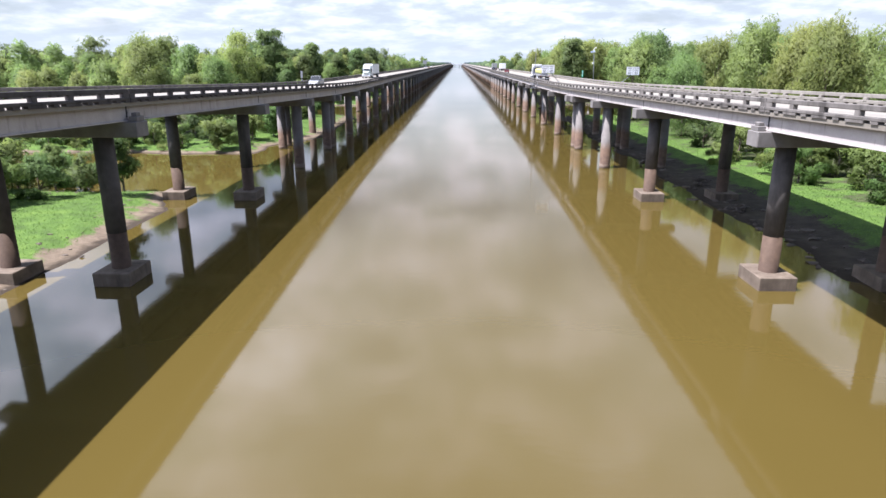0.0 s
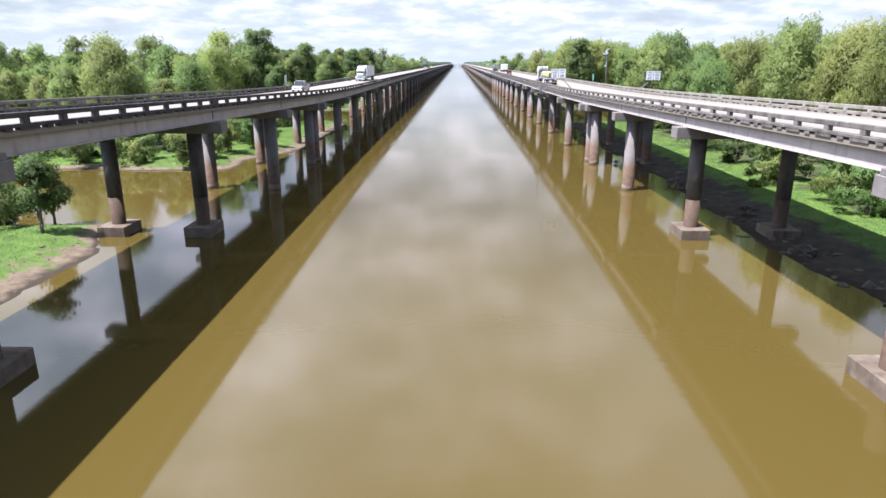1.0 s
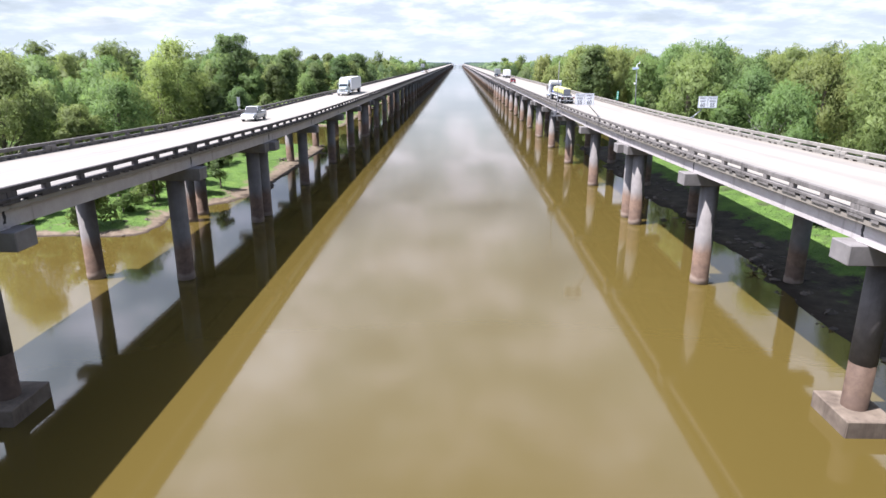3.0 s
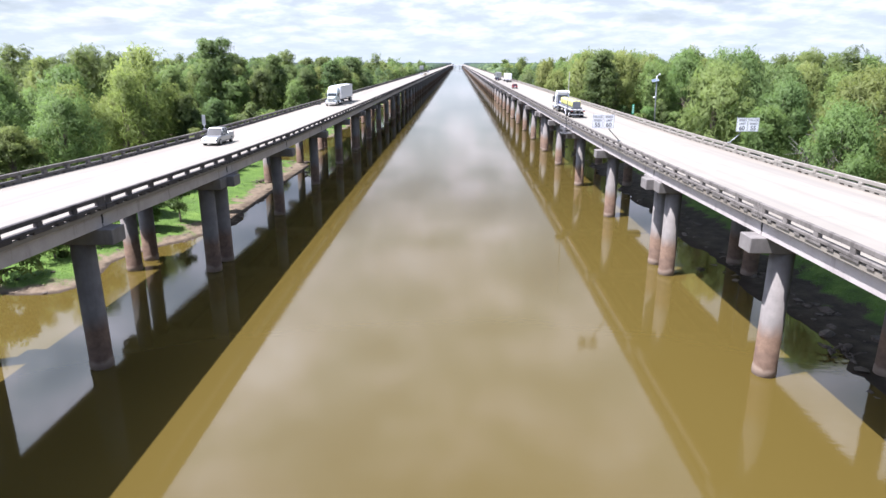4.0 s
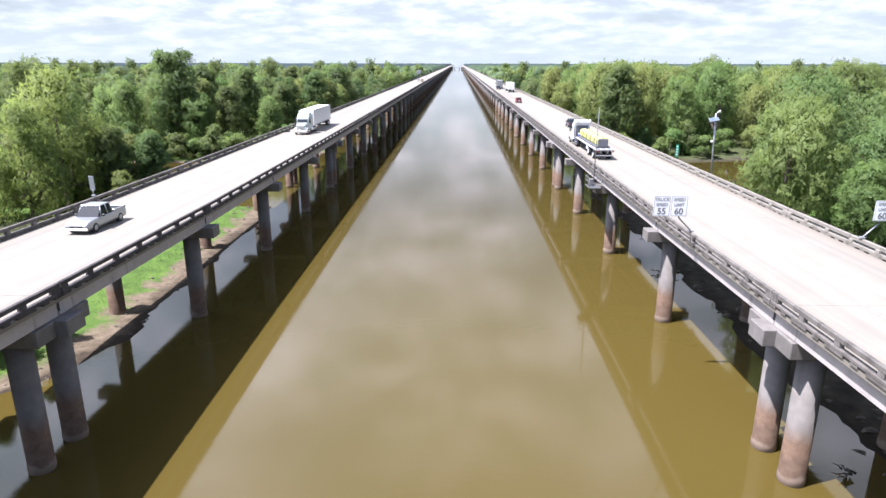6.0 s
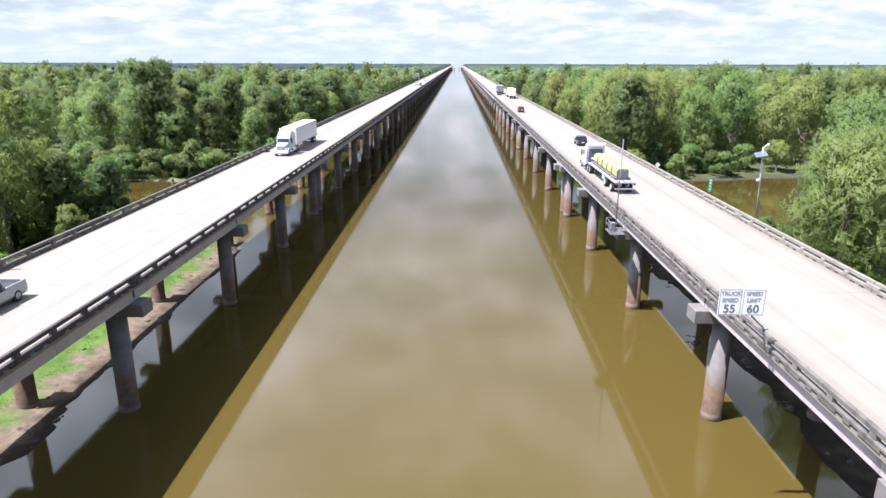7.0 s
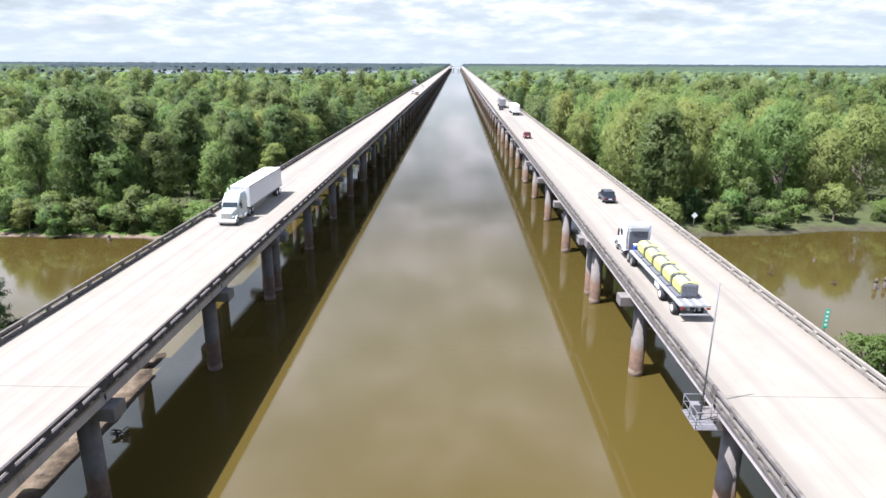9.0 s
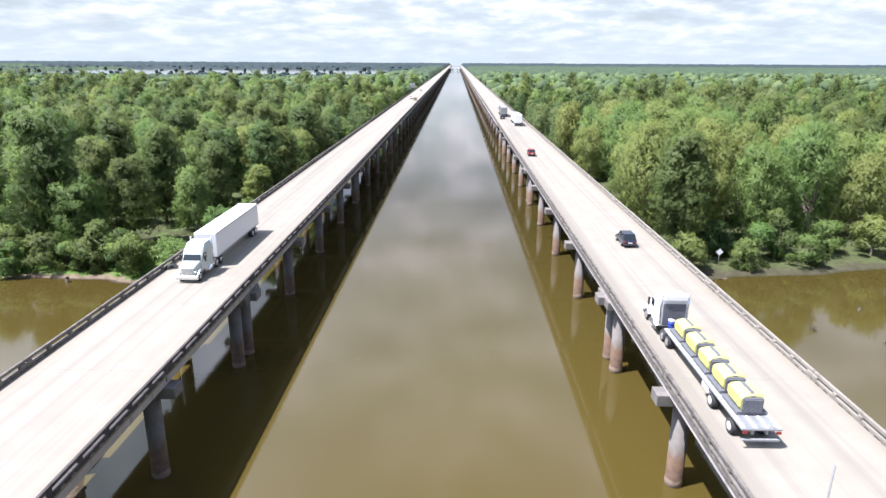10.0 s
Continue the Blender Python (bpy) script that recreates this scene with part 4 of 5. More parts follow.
def scatter(name, label, spots, templates, material, smooth=False):
    """Many far trees in one object: spots are rows of x, y, z, scale, turn, kind."""
    vs, fs, ns, base = [], [], [], 0
    for x, y, z, s, a, k in spots:
        v, f, soft = templates[int(k)]
        c, q = math.cos(a), math.sin(a)
        ns.append(np.stack([c * soft[:, 0] - q * soft[:, 1], q * soft[:, 0] + c * soft[:, 1], soft[:, 2]], 1))
        w = np.stack([c * v[:, 0] - q * v[:, 1], q * v[:, 0] + c * v[:, 1], v[:, 2]], 1) * s + (x, y, z)
        vs.append(w)
        fs.append(f + base)
        base += len(v)
    me = from_arrays(name, np.concatenate(vs), np.concatenate(fs), material, smooth)
    me.normals_split_custom_set_from_vertices(np.concatenate(ns))
    return tagged(new(name, me), label, "forest", kind="stuff")


def woods():
    """Behind the bank trees: a loose-leaved middle wood by kind, then the far canopy."""
    for j, (kind, h, leaf, label) in enumerate((("willow", 19, LEAF[0], "dense grey-green willow wood behind the banks"), ("tall", 22, LEAF[1], "dense dark green swamp wood behind the banks"),
                                                ("willow", 18, LEAF[2], "scattered olive-green trees in the wood"), ("round", 16, LEAF[3], "bright green broadleaf trees in the wood"))):
        gen = np.random.default_rng(100 + j)
        temps = []
        for k in range(3):
            c, r = crown_clumps(gen, kind, h)
            temps.append(leaf_cloud(gen, c, r * 1.2, 540, 0.87, 0.25, 1.1))
        for k in range(3):
            c, r = crown_clumps(gen, kind, h)
            temps.append(leaf_cloud(gen, c, r * 1.1, 1250, 0.61, 0.3, 1.1))
        spots = []
        want = (390, 310, 130, 140)[j]
        while len(spots) < want:
            side = gen.choice((-1, 1))
            u = gen.random() ** 1.35
            y = 20 + 800 * u
            x = side * (38 + gen.random() * (110 + 0.75 * y))
            if y < 345 and abs(x) < 92:
                continue
            if float(shore(np.array(x), np.array(y))) < 6:
                continue
            if x < 0 and y < 230 and kind == "tall":
                continue
            spots.append((x, y, 0.3, gen.uniform(0.75, 1.15) * (0.75 if x < 0 and y < 230 else 1.0), gen.uniform(0, 6.28), gen.integers(0, 3) + (3 if y < 235 and abs(x) < 150 else 0)))
        scatter("middle_wood", label, spots, temps, leaf, True)
    gen = np.random.default_rng(300)
    temps = []
    for k in range(4):
        bm = bmesh.new()
        bmesh.ops.create_icosphere(bm, subdivisions=1, radius=1.0)
        v = np.array([p.co[:] for p in bm.verts])
        f = np.array([[p.index for p in q.verts] for q in bm.faces])
        bm.free()
        v = v * (1 + 0.30 * np.sin(3.1 * v[:, [0]] + k) * np.sin(2.7 * v[:, [1]] + 2 * k) + 0.12 * gen.normal(size=(len(v), 1)))
        v = v[:, :] * np.array([1, 1, 0.95])
        keep = v[f][:, :, 2].max(1) > -0.35
        temps.append((v, f[keep], v / np.linalg.norm(v, axis=1, keepdims=True)))
    loose = {}
    for kind, h in (("willow", 18), ("tall", 20), ("round", 16)):
        for k in range(2):
            c, r = crown_clumps(gen, kind, h)
            v, f, n = leaf_cloud(gen, c, r * 1.25, 205, 1.18, 0.25, 1.1)
            loose.setdefault(kind, []).append((v / h, f, n))
    spots = []
    for k in range(15000):
        y = 330 * (4700 / 330) ** gen.random()
        x = gen.choice((-1, 1)) * (37 + gen.random() ** 1.15 * (0.95 * y + 120))
        if float(shore(np.array(x), np.array(y))) < 5 and not (y > 1200 and gen.random() < 0.06):
            continue
        if abs(x) < 37:
            continue
        if y < 760 and abs(x) < 100 + 0.6 * y and gen.random() < 0.55:
            continue
        big = 3.4 + 0.0030 * y
        top = gen.uniform(11.5, 19.0) - (2.5 if abs(x) < 60 else 0)
        if -1550 < x < -100 and 800 < y < 2900:
            top -= 7.0
            big *= 0.62
        if y >= 1250 and (x > -100 or x < -1550 or y > 2900):
            continue
        spots.append((x, y, max(top - big, 2.0), big * gen.uniform(0.8, 1.25), gen.uniform(0, 6.28), gen.integers(0, 4)))
    near = [(x, y, 0.3, z + 0.85 * s, a, k % 2) for x, y, z, s, a, k in spots if y < 650]
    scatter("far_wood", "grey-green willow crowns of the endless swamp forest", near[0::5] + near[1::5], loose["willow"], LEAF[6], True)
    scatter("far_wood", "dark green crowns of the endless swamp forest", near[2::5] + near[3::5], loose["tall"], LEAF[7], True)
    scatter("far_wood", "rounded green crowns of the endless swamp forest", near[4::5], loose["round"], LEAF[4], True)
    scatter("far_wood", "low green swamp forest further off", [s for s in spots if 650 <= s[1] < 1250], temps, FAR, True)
    scatter("lake_wood", "drowned dark trees standing round a distant lake", [s for s in spots if s[1] >= 1250], temps, HAZE_BLUE, True)
    # unbroken canopy from there to the horizon
    for side in (-1, 1):
        rows, cols = 90, 300
        y = 1180 * (6200 / 1180) ** (np.arange(rows)[:, None] / (rows - 1)) * np.ones((1, cols))
        x = side * (37 + np.arange(cols)[None, :] / (cols - 1) * (0.95 * y + 100))
        rough = gen.normal(size=(rows, cols))
        rough = 0.6 * rough + 0.4 * np.roll(rough, 1, 1)
        z = 13.2 + 2.0 * rough + 1.2 * wobble(0.06 * x, 0.02 * y)
        if side < 0:  # broken round the lake, and lowered so its water shows from the camera
            z -= 8.0 * ((x < -100) & (x > -1550) & (y < 2900))
        z = np.where(shore(x, y) < 8, -2.5, z)
        z[:, 0] = 0.0
        z[0] = 0.0
        n = np.arange(rows * cols).reshape(rows, cols)
        q = np.stack([n[:-1, :-1], n[:-1, 1:], n[1:, 1:], n[1:, :-1]], 2)
        for part_rows, material, label in ((q[:42], TREETOPS, "green treetops of the swamp far away"), (q[42:], HAZE_BLUE, "line of forest along the horizon, coloured blue for haze")):
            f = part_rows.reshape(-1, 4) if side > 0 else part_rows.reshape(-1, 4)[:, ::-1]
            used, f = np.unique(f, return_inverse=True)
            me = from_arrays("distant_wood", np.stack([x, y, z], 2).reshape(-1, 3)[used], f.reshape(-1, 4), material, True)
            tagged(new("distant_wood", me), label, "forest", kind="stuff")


woods()

# ---------------------------------------------------------------- things on the bridges
GRADE = {1: 0.0188, -1: 0.0252}


def deck_z(y, side):
    return rail_top(y, GRADE[side]) - RAIL_H


def rail_z(y, side):
    return rail_top(y, GRADE[side])


def wheel(parent, x, y, r, w, rim=DULL):
    bm = bmesh.new()
    lathe(bm, [(r * 0.62, -w / 2), (r * 0.93, -w / 2), (r, -w / 2 + 0.05), (r, w / 2 - 0.05), (r * 0.93, w / 2), (r * 0.62, w / 2)], 18)
    m = Matrix.Translation((x, y, r)) @ Matrix.Rotation(math.pi / 2, 4, "Y")
    t = part("wheel", bm, RUBBER, parent, "", m)
    bm = bmesh.new()
    lathe(bm, [(r * 0.3, -w / 2 - 0.01), (r * 0.6, -w / 2 - 0.02), (r * 0.62, -w / 2 + 0.04), (r * 0.62, w / 2 - 0.04), (r * 0.6, w / 2 + 0.02), (r * 0.3, w / 2 + 0.01)], 14)
    part("rim", bm, rim, t, "metal wheel rim")


def loft(bm, sections, mat=0):
    """Closed skin through cross-sections; each is (y, [(x, z), ...]) with mirrored x."""
    rings = []
    for y, half in sections:
        pts = [(x, z) for x, z in half] + [(-x, z) for x, z in reversed(half)]
        rings.append([bm.verts.new((x, y, z)) for x, z in pts])
    n = len(rings[0])
    fs = []
    for a, b in zip(rings, rings[1:]):
        for k in range(n):
            fs.append(bm.faces.new((a[k], a[(k + 1) % n], b[(k + 1) % n], b[k])))
    fs += [bm.faces.new(rings[0][::-1]), bm.faces.new(rings[-1])]
    bmesh.ops.recalc_face_normals(bm, faces=fs)
    for f in fs:
        f.material_index, f.smooth = mat, False


def car(name, label, category, m, paint, kind):
    """A road car; nose to +y."""
    t = thing(name, label, category, m)
    L = 5.7 if kind == "pickup" else 4.7
    W, h0, h1 = (0.98, 1.02, 1.85) if kind == "pickup" else (0.93, 0.98, 1.68)
    e = L / 2
    bm = bmesh.new()
    low = 0.32

    def ring(w, belt):
        return [(w * 0.9, low), (w, low + 0.18), (w, belt - 0.12), (w * 0.93, belt)]

    if kind == "pickup":
        loft(bm, [(-e, ring(W * 0.96, h0)), (-e + 0.2, ring(W, h0 + 0.02)), (0.3, ring(W, h0 + 0.04)), (1.1, ring(W, h0 + 0.06)), (2.2, ring(W * 0.97, h0 - 0.02)), (e - 0.15, ring(W * 0.92, h0 - 0.12)), (e, ring(W * 0.84, h0 - 0.3))])
    else:
        loft(bm, [(-e, ring(W * 0.86, h0 - 0.05)), (-e + 0.25, ring(W * 0.97, h0 + 0.05)), (-0.6, ring(W, h0 + 0.05)), (0.9, ring(W, h0 + 0.02)), (1.7, ring(W * 0.95, h0 - 0.08)), (e - 0.12, ring(W * 0.86, h0 - 0.2)), (e, ring(W * 0.75, h0 - 0.35))])
    body = part("body", bm, paint, t)
    bm = bmesh.new()
    cab = [(-0.95, 0.97), (-0.75, 1.0), (0.55, 1.0), (1.25, 0.96)] if kind == "pickup" else [(-e + 0.18, 0.93), (-e + 0.75, 0.97), (0.35, 0.97), (1.1, 0.92)]
    z0 = h0 + 0.02
    loft(bm, [(cab[0][0], [(W * 0.93, z0), (W * 0.92, z0 + 0.02)]), (cab[1][0], [(W * 0.93, z0), (W * 0.74, h1 - 0.03)]), (cab[2][0], [(W * 0.93, z0), (W * 0.74, h1 - 0.02)]), (cab[3][0], [(W * 0.9, z0), (W * 0.88, z0 + 0.02)])])
    part("window_band", bm, GLASS, t, "dark tinted car windows")
    bm = bmesh.new()
    box(bm, -W * 0.76, W * 0.76, cab[1][0] - 0.03, cab[2][0] + 0.03, h1 - 0.045, h1 + 0.03, 0.03)
    part("roof", bm, paint, t)
    for sx in (-1, 1):
        for y in (cab[1][0] - 0.02, (cab[1][0] + cab[2][0]) / 2, cab[2][0] + 0.02):
            bm = bmesh.new()
            tube(bm, (sx * W * 0.935, y + (0.0 if y < cab[2][0] else 0.42), z0), (sx * W * 0.75, y, h1 - 0.01), 0.045, n=6)
            part("pillar", bm, paint, t)
        bm = bmesh.new()
        box(bm, sx * W - 0.02 if sx > 0 else -W - 0.22, sx * W + 0.22 if sx > 0 else -W + 0.02, cab[2][0] + 0.25, cab[2][0] + 0.36, h0 + 0.06, h0 + 0.22, 0.02)
        part("mirror", bm, BLACK, t)
        bm = bmesh.new()
        x0, x1 = sorted((sx * W * 0.52, sx * W * 0.82))
        box(bm, x0, x1, e - 0.12, e - 0.02, h0 - 0.34, h0 - 0.2, 0.02)
        part("headlight", bm, LAMP_CLEAR, t, "clear headlight lens")
        bm = bmesh.new()
        x0, x1 = sorted((sx * W * 0.6, sx * W * 0.9))
        box(bm, x0, x1, -e - 0.02, -e + 0.1, h0 - 0.3, h0 - 0.06, 0.02)
        part("tail_light", bm, LAMP_RED, t, "red tail light lens")
        for y in (-e + 1.05, e - 0.98):
            wheel(t, sx * (W - 0.12), y, 0.39 if kind == "pickup" else 0.35, 0.25, SILVER)
    bm = bmesh.new()
    box(bm, -W * 0.5, W * 0.5, e - 0.1, e + 0.015, 0.52, 0.74, 0.02)
    part("grille", bm, BLACK, t)
    for y in (-e, e):
        bm = bmesh.new()
        box(bm, -W * 0.9, W * 0.9, y - 0.06 if y > 0 else y - 0.1, y + 0.1 if y > 0 else y + 0.06, 0.34, 0.54, 0.04)
        part("bumper", bm, CHROME if kind == "pickup" else BLACK, t)
    if kind == "pickup":
        bm = bmesh.new()
        box(bm, -W * 0.82, W * 0.82, -e + 0.12, -1.05, h0 + 0.025, h0 + 0.05)
        part("load_bed", bm, BLACK, t, "dark open load bed")
        for sx in (-1, 1):
            bm = bmesh.new()
            x0, x1 = sorted((sx * W * 0.84, sx * W * 0.98))
            box(bm, x0, x1, -e + 0.02, -1.0, h0, h0 + 0.2, 0.03)
            part("bed_side", bm, paint, t)
        bm = bmesh.new()
        box(bm, -W * 0.9, W * 0.9, -e, -e + 0.09, h0, h0 + 0.19, 0.02)
        part("tailgate", bm, paint, t)
    bm = bmesh.new()
    box(bm, -0.26, 0.26, -e - 0.03, -e + 0.02, 0.62, 0.76)
    part("number_plate", bm, WHITE, t)
    return t


def tractor_parts(t, paint, y0, hood=True):
    """A conventional lorry cab; its back wall at y0, nose to +y."""
    bm = bmesh.new()
    loft(bm, [(y0, [(1.2, 1.0), (1.22, 3.2), (1.0, 3.75)]), (y0 + 1.7, [(1.2, 1.0), (1.22, 3.2), (1.0, 3.7)]), (y0 + 2.6, [(1.12, 1.0), (1.12, 2.9), (0.95, 3.1)]), (y0 + 3.15, [(1.08, 1.0), (1.05, 2.0), (0.98, 2.15)])])
    part("cab", bm, paint, t)
    bm = bmesh.new()
    loft(bm, [(y0 + 3.0, [(1.02, 0.95), (1.0, 1.9), (0.9, 2.08)]), (y0 + 4.4, [(0.86, 0.95), (0.84, 1.75), (0.7, 1.88)]), (y0 + 4.75, [(0.72, 0.95), (0.7, 1.6), (0.6, 1.68)])])
    part("bonnet", bm, paint, t)
    bm = bmesh.new()
    loft(bm, [(y0 + 2.62, [(1.0, 2.85), (0.92, 3.0)]), (y0 + 3.18, [(0.98, 2.12), (0.96, 2.2)])])
    part("windscreen", bm, GLASS, t, "dark raked windscreen")
    for sx in (-1, 1):
        bm = bmesh.new()
        x0, x1 = sorted((sx * 1.1, sx * 1.235))
        box(bm, x0, x1, y0 + 1.85, y0 + 2.6, 2.1, 2.75, 0.03)
        part("side_window", bm, GLASS, t)
        bm = bmesh.new()
        x0, x1 = sorted((sx * 1.3, sx * 1.5))
        box(bm, x0, x1, y0 + 2.75, y0 + 2.85, 1.9, 2.7, 0.03)
        part("mirror", bm, BLACK, t)
        bm = bmesh.new()
        tube(bm, (sx * 1.12, y0 + 0.2, 0.72), (sx * 1.12, y0 + 2.2, 0.72), 0.33, n=14)
        part("fuel_tank", bm, CHROME, t, "polished round fuel tank")
        bm = bmesh.new()
        prism(bm, [(y0 + 3.35, 0.75), (y0 + 3.45, 1.15), (y0 + 3.8, 1.3), (y0 + 4.25, 1.25), (y0 + 4.6, 0.95), (y0 + 4.6, 0.7), (y0 + 4.4, 1.0), (y0 + 3.9, 1.12), (y0 + 3.55, 1.0)], *sorted((sx * 0.72, sx * 1.2)))
        part("wing", bm, paint, t)
        bm = bmesh.new()
        tube(bm, (sx * 1.18, y0 + 0.05, 1.2), (sx * 1.18, y0 + 0.05, 4.0), 0.09, n=10)
        part("exhaust_stack", bm, CHROME, t, "bright upright exhaust pipe")
        bm = bmesh.new()
        box(bm, *sorted((sx * 0.68, sx * 0.98)), y0 + 4.5, y0 + 4.72, 1.1, 1.32, 0.04)
        part("headlight", bm, LAMP_CLEAR, t, "clear headlight lens")
        wheel(t, sx * 1.02, y0 + 3.95, 0.52, 0.32, CHROME)
        for y in (y0 - 1.0, y0 - 2.3):
            wheel(t, sx * 0.95, y, 0.52, 0.55, CHROME)
    bm = bmesh.new()
    for k in range(9):
        x = -0.52 + k * 0.13
        box(bm, x - 0.03, x + 0.03, y0 + 4.73, y0 + 4.80, 0.95, 1.66)
    part("grille", bm, CHROME, t, "bright slatted radiator grille")
    bm = bmesh.new()
    box(bm, -1.22, 1.22, y0 + 4.68, y0 + 4.95, 0.38, 0.85, 0.07)
    part("bumper", bm, CHROME, t)
    bm = bmesh.new()
    box(bm, -0.5, 0.5, y0 - 3.0, y0 + 0.1, 0.75, 1.02, 0.03)
    part("chassis", bm, BLACK, t)


def trailer_wheels(t, ys):
    for y in ys:
        for sx in (-1, 1):
            wheel(t, sx * 0.97, y, 0.52, 0.58, WHITE)
        bm = bmesh.new()
        tube(bm, (-0.9, y, 0.52), (0.9, y, 0.52), 0.08, n=8)
        part("axle", bm, BLACK, t)


def box_trailer(m, label, wall):
    t = thing("box_trailer", label, "trailer", m)
    bm = bmesh.new()
    box(bm, -1.3, 1.3, -16.1, 0.0, 1.2, 4.08, 0.04)
    part("cargo_box", bm, wall, t)
    for sx in (-1, 1):
        for z, h in ((1.16, 0.16), (3.98, 0.12)):
            bm = bmesh.new()
            box(bm, *sorted((sx * 1.29, sx * 1.325)), -16.1, 0.0, z, z + h)
            part("side_rail", bm, STEEL, t, "aluminium edge rail")
        bm = bmesh.new()
        box(bm, *sorted((sx * 0.03, sx * 1.24)), -16.15, -16.09, 1.3, 4.0, 0.02)
        part("rear_door", bm, wall, t)
        bm = bmesh.new()
        box(bm, *sorted((sx * 0.95, sx * 1.2)), -16.2, -16.12, 1.12, 1.26)
        part("tail_light", bm, LAMP_RED, t, "red tail light lens")
        bm = bmesh.new()
        tube(bm, (sx * 0.6, -3.0, 0.25), (sx * 0.6, -3.0, 1.2), 0.06, n=8)
        part("landing_leg", bm, DULL, t)
    bm = bmesh.new()
    box(bm, -1.2, 1.2, -16.0, -15.85, 0.5, 0.62, 0.02)
    part("underrun_bar", bm, DULL, t)
    trailer_wheels(t, (-13.4, -14.7))


def lorry(name, label, m, paint, y0):
    t = thing(name, label, "truck", m)
    tractor_parts(t, paint, y0)
    return t


def on_deck(x, y, side, turn=0.0):
    s = 1 if side > 0 else -1
    grade = math.atan((deck_z(y + 3, side) - deck_z(y - 3, side)) / 6)
    return Matrix.Translation((x, y, deck_z(y, side) + 0.004)) @ Matrix.Rotation(grade, 4, "X") @ Matrix.Rotation(turn, 4, "Z")


def traffic():
    # white lorry coming the other way
    m = on_deck(-27.2, 203.0, -1, math.pi)
    lorry("semi_truck", "pale grey-green long-nosed lorry cab driving on the bridge", m @ Matrix.Translation((0, 3.0, 0)), PEARL, 0.0)
    box_trailer(m @ Matrix.Translation((0, 1.9, 0)), "long plain white box trailer behind the lorry cab", WHITE)
    car("pickup_truck", "silver pickup truck with dark windows on the bridge deck", "pickup truck", on_deck(-27.3, 127.0, -1, math.pi), SILVER, "pickup")
    # flatbed with yellow loads
    m = on_deck(21.6, 181.5, 1)
    cab = lorry("semi_truck", "white sleeper lorry cab pulling a loaded flatbed", m @ Matrix.Translation((0, 1.2, 0)), WHITE, 0.0)
    bm = bmesh.new()
    box(bm, -1.0, 1.0, -0.06, -0.004, 1.1, 3.1, 0.02)
    part("cab_back", bm, GREY, cab, "dark grey rear wall panel")
    bm = bmesh.new()
    prism(bm, [(-0.25, 3.45), (1.4, 3.6), (1.5, 3.72), (0.2, 4.0), (-0.25, 3.95)], -1.05, 1.05, 0.05)
    part("roof_fairing", bm, WHITE, cab)
    t = thing("flatbed_trailer", "silver flatbed trailer with worn deck boards behind the lorry", "trailer", m)
    bm = bmesh.new()
    box(bm, -1.28, 1.28, -16.0, -0.3, 1.28, 1.42, 0.02)
    part("deck_frame", bm, STEEL, t)
    for k in range(10):
        bm = bmesh.new()
        box(bm, -1.24 + k * 0.25, -1.01 + k * 0.25, -15.9, -0.4, 1.424, 1.45)
        part("deck_board", bm, STEEL if k % 3 else PALE_BOARD, t)
    for sx in (-0.45, 0.45):
        bm = bmesh.new()
        box(bm, sx - 0.08, sx + 0.08, -15.8, -0.4, 0.9, 1.275)
        part("beam", bm, DULL, t)
    bm = bmesh.new()
    box(bm, -1.25, -0.75, -10.4, -9.2, 0.75, 1.26, 0.03)
    part("tool_box", bm, WHITE, t)
    bm = bmesh.new()
    box(bm, -1.2, 1.2, -16.05, -15.9, 0.55, 0.7, 0.02)
    part("underrun_bar", bm, DULL, t)
    for sx in (-1, 1):
        bm = bmesh.new()
        box(bm, *sorted((sx * 0.9, sx * 1.2)), -16.08, -16.0, 1.1, 1.26)
        part("tail_light", bm, LAMP_RED, t, "red tail light lens")
    trailer_wheels(t, (-10.9, -14.2))
    for k in range(5):
        y = -2.3 - k * 2.75
        u = thing("load_unit", "yellow and dark grey tarped tank unit strapped to the flatbed", "cargo", m @ Matrix.Translation((0, y, 1.452)), "flatbed load")
        bm = bmesh.new()
        barrel = lambda w, h: [(w * 0.8, 0.25), (w, 0.5), (w, 0.8 * h), (w * 0.72, 0.95 * h), (w * 0.25, h)]
        loft(bm, [(-1.0, barrel(0.74, 1.36)), (-0.8, barrel(0.80, 1.5)), (0.75, barrel(0.79, 1.44)), (1.3, barrel(0.66, 1.16))])
        part("tank", bm, YELLOW, u)
        bm = bmesh.new()
        prism(bm, [(-1.2, 0.2), (-1.01, 0.2), (-1.01, 1.3), (-1.2, 1.2)], -0.66, 0.66, 0.06)
        part("end_panel", bm, GREY, u, "dark grey end panel")
        for x in (0.0,):
            bm = bmesh.new()
            prism(bm, [(-1.005, 1.25), (-0.8, 1.49), (0.75, 1.43), (1.31, 1.14), (1.33, 1.16), (0.77, 1.465), (-0.8, 1.53), (-1.015, 1.31)], x - 0.14, x + 0.14)
            part("cover_strip", bm, GREY, u, "dark grey cover strip")
        bm = bmesh.new()
        box(bm, -0.98, 0.98, -1.1, 1.3, 0.0, 0.245, 0.03)
        part("skid", bm, GREY, u)
    drum = thing("drum", "blue steel drum with a white lid behind the cab", "drum", m @ Matrix.Translation((-0.45, 0.35, 1.03)))
    bm = bmesh.new()
    lathe(bm, [(0.27, 0.0), (0.29, 0.03), (0.28, 0.28), (0.295, 0.3), (0.28, 0.32), (0.28, 0.58), (0.295, 0.6), (0.28, 0.62), (0.29, 0.86)], 16)
    part("barrel", bm, BLUE_PAINT, drum)
    bm = bmesh.new()
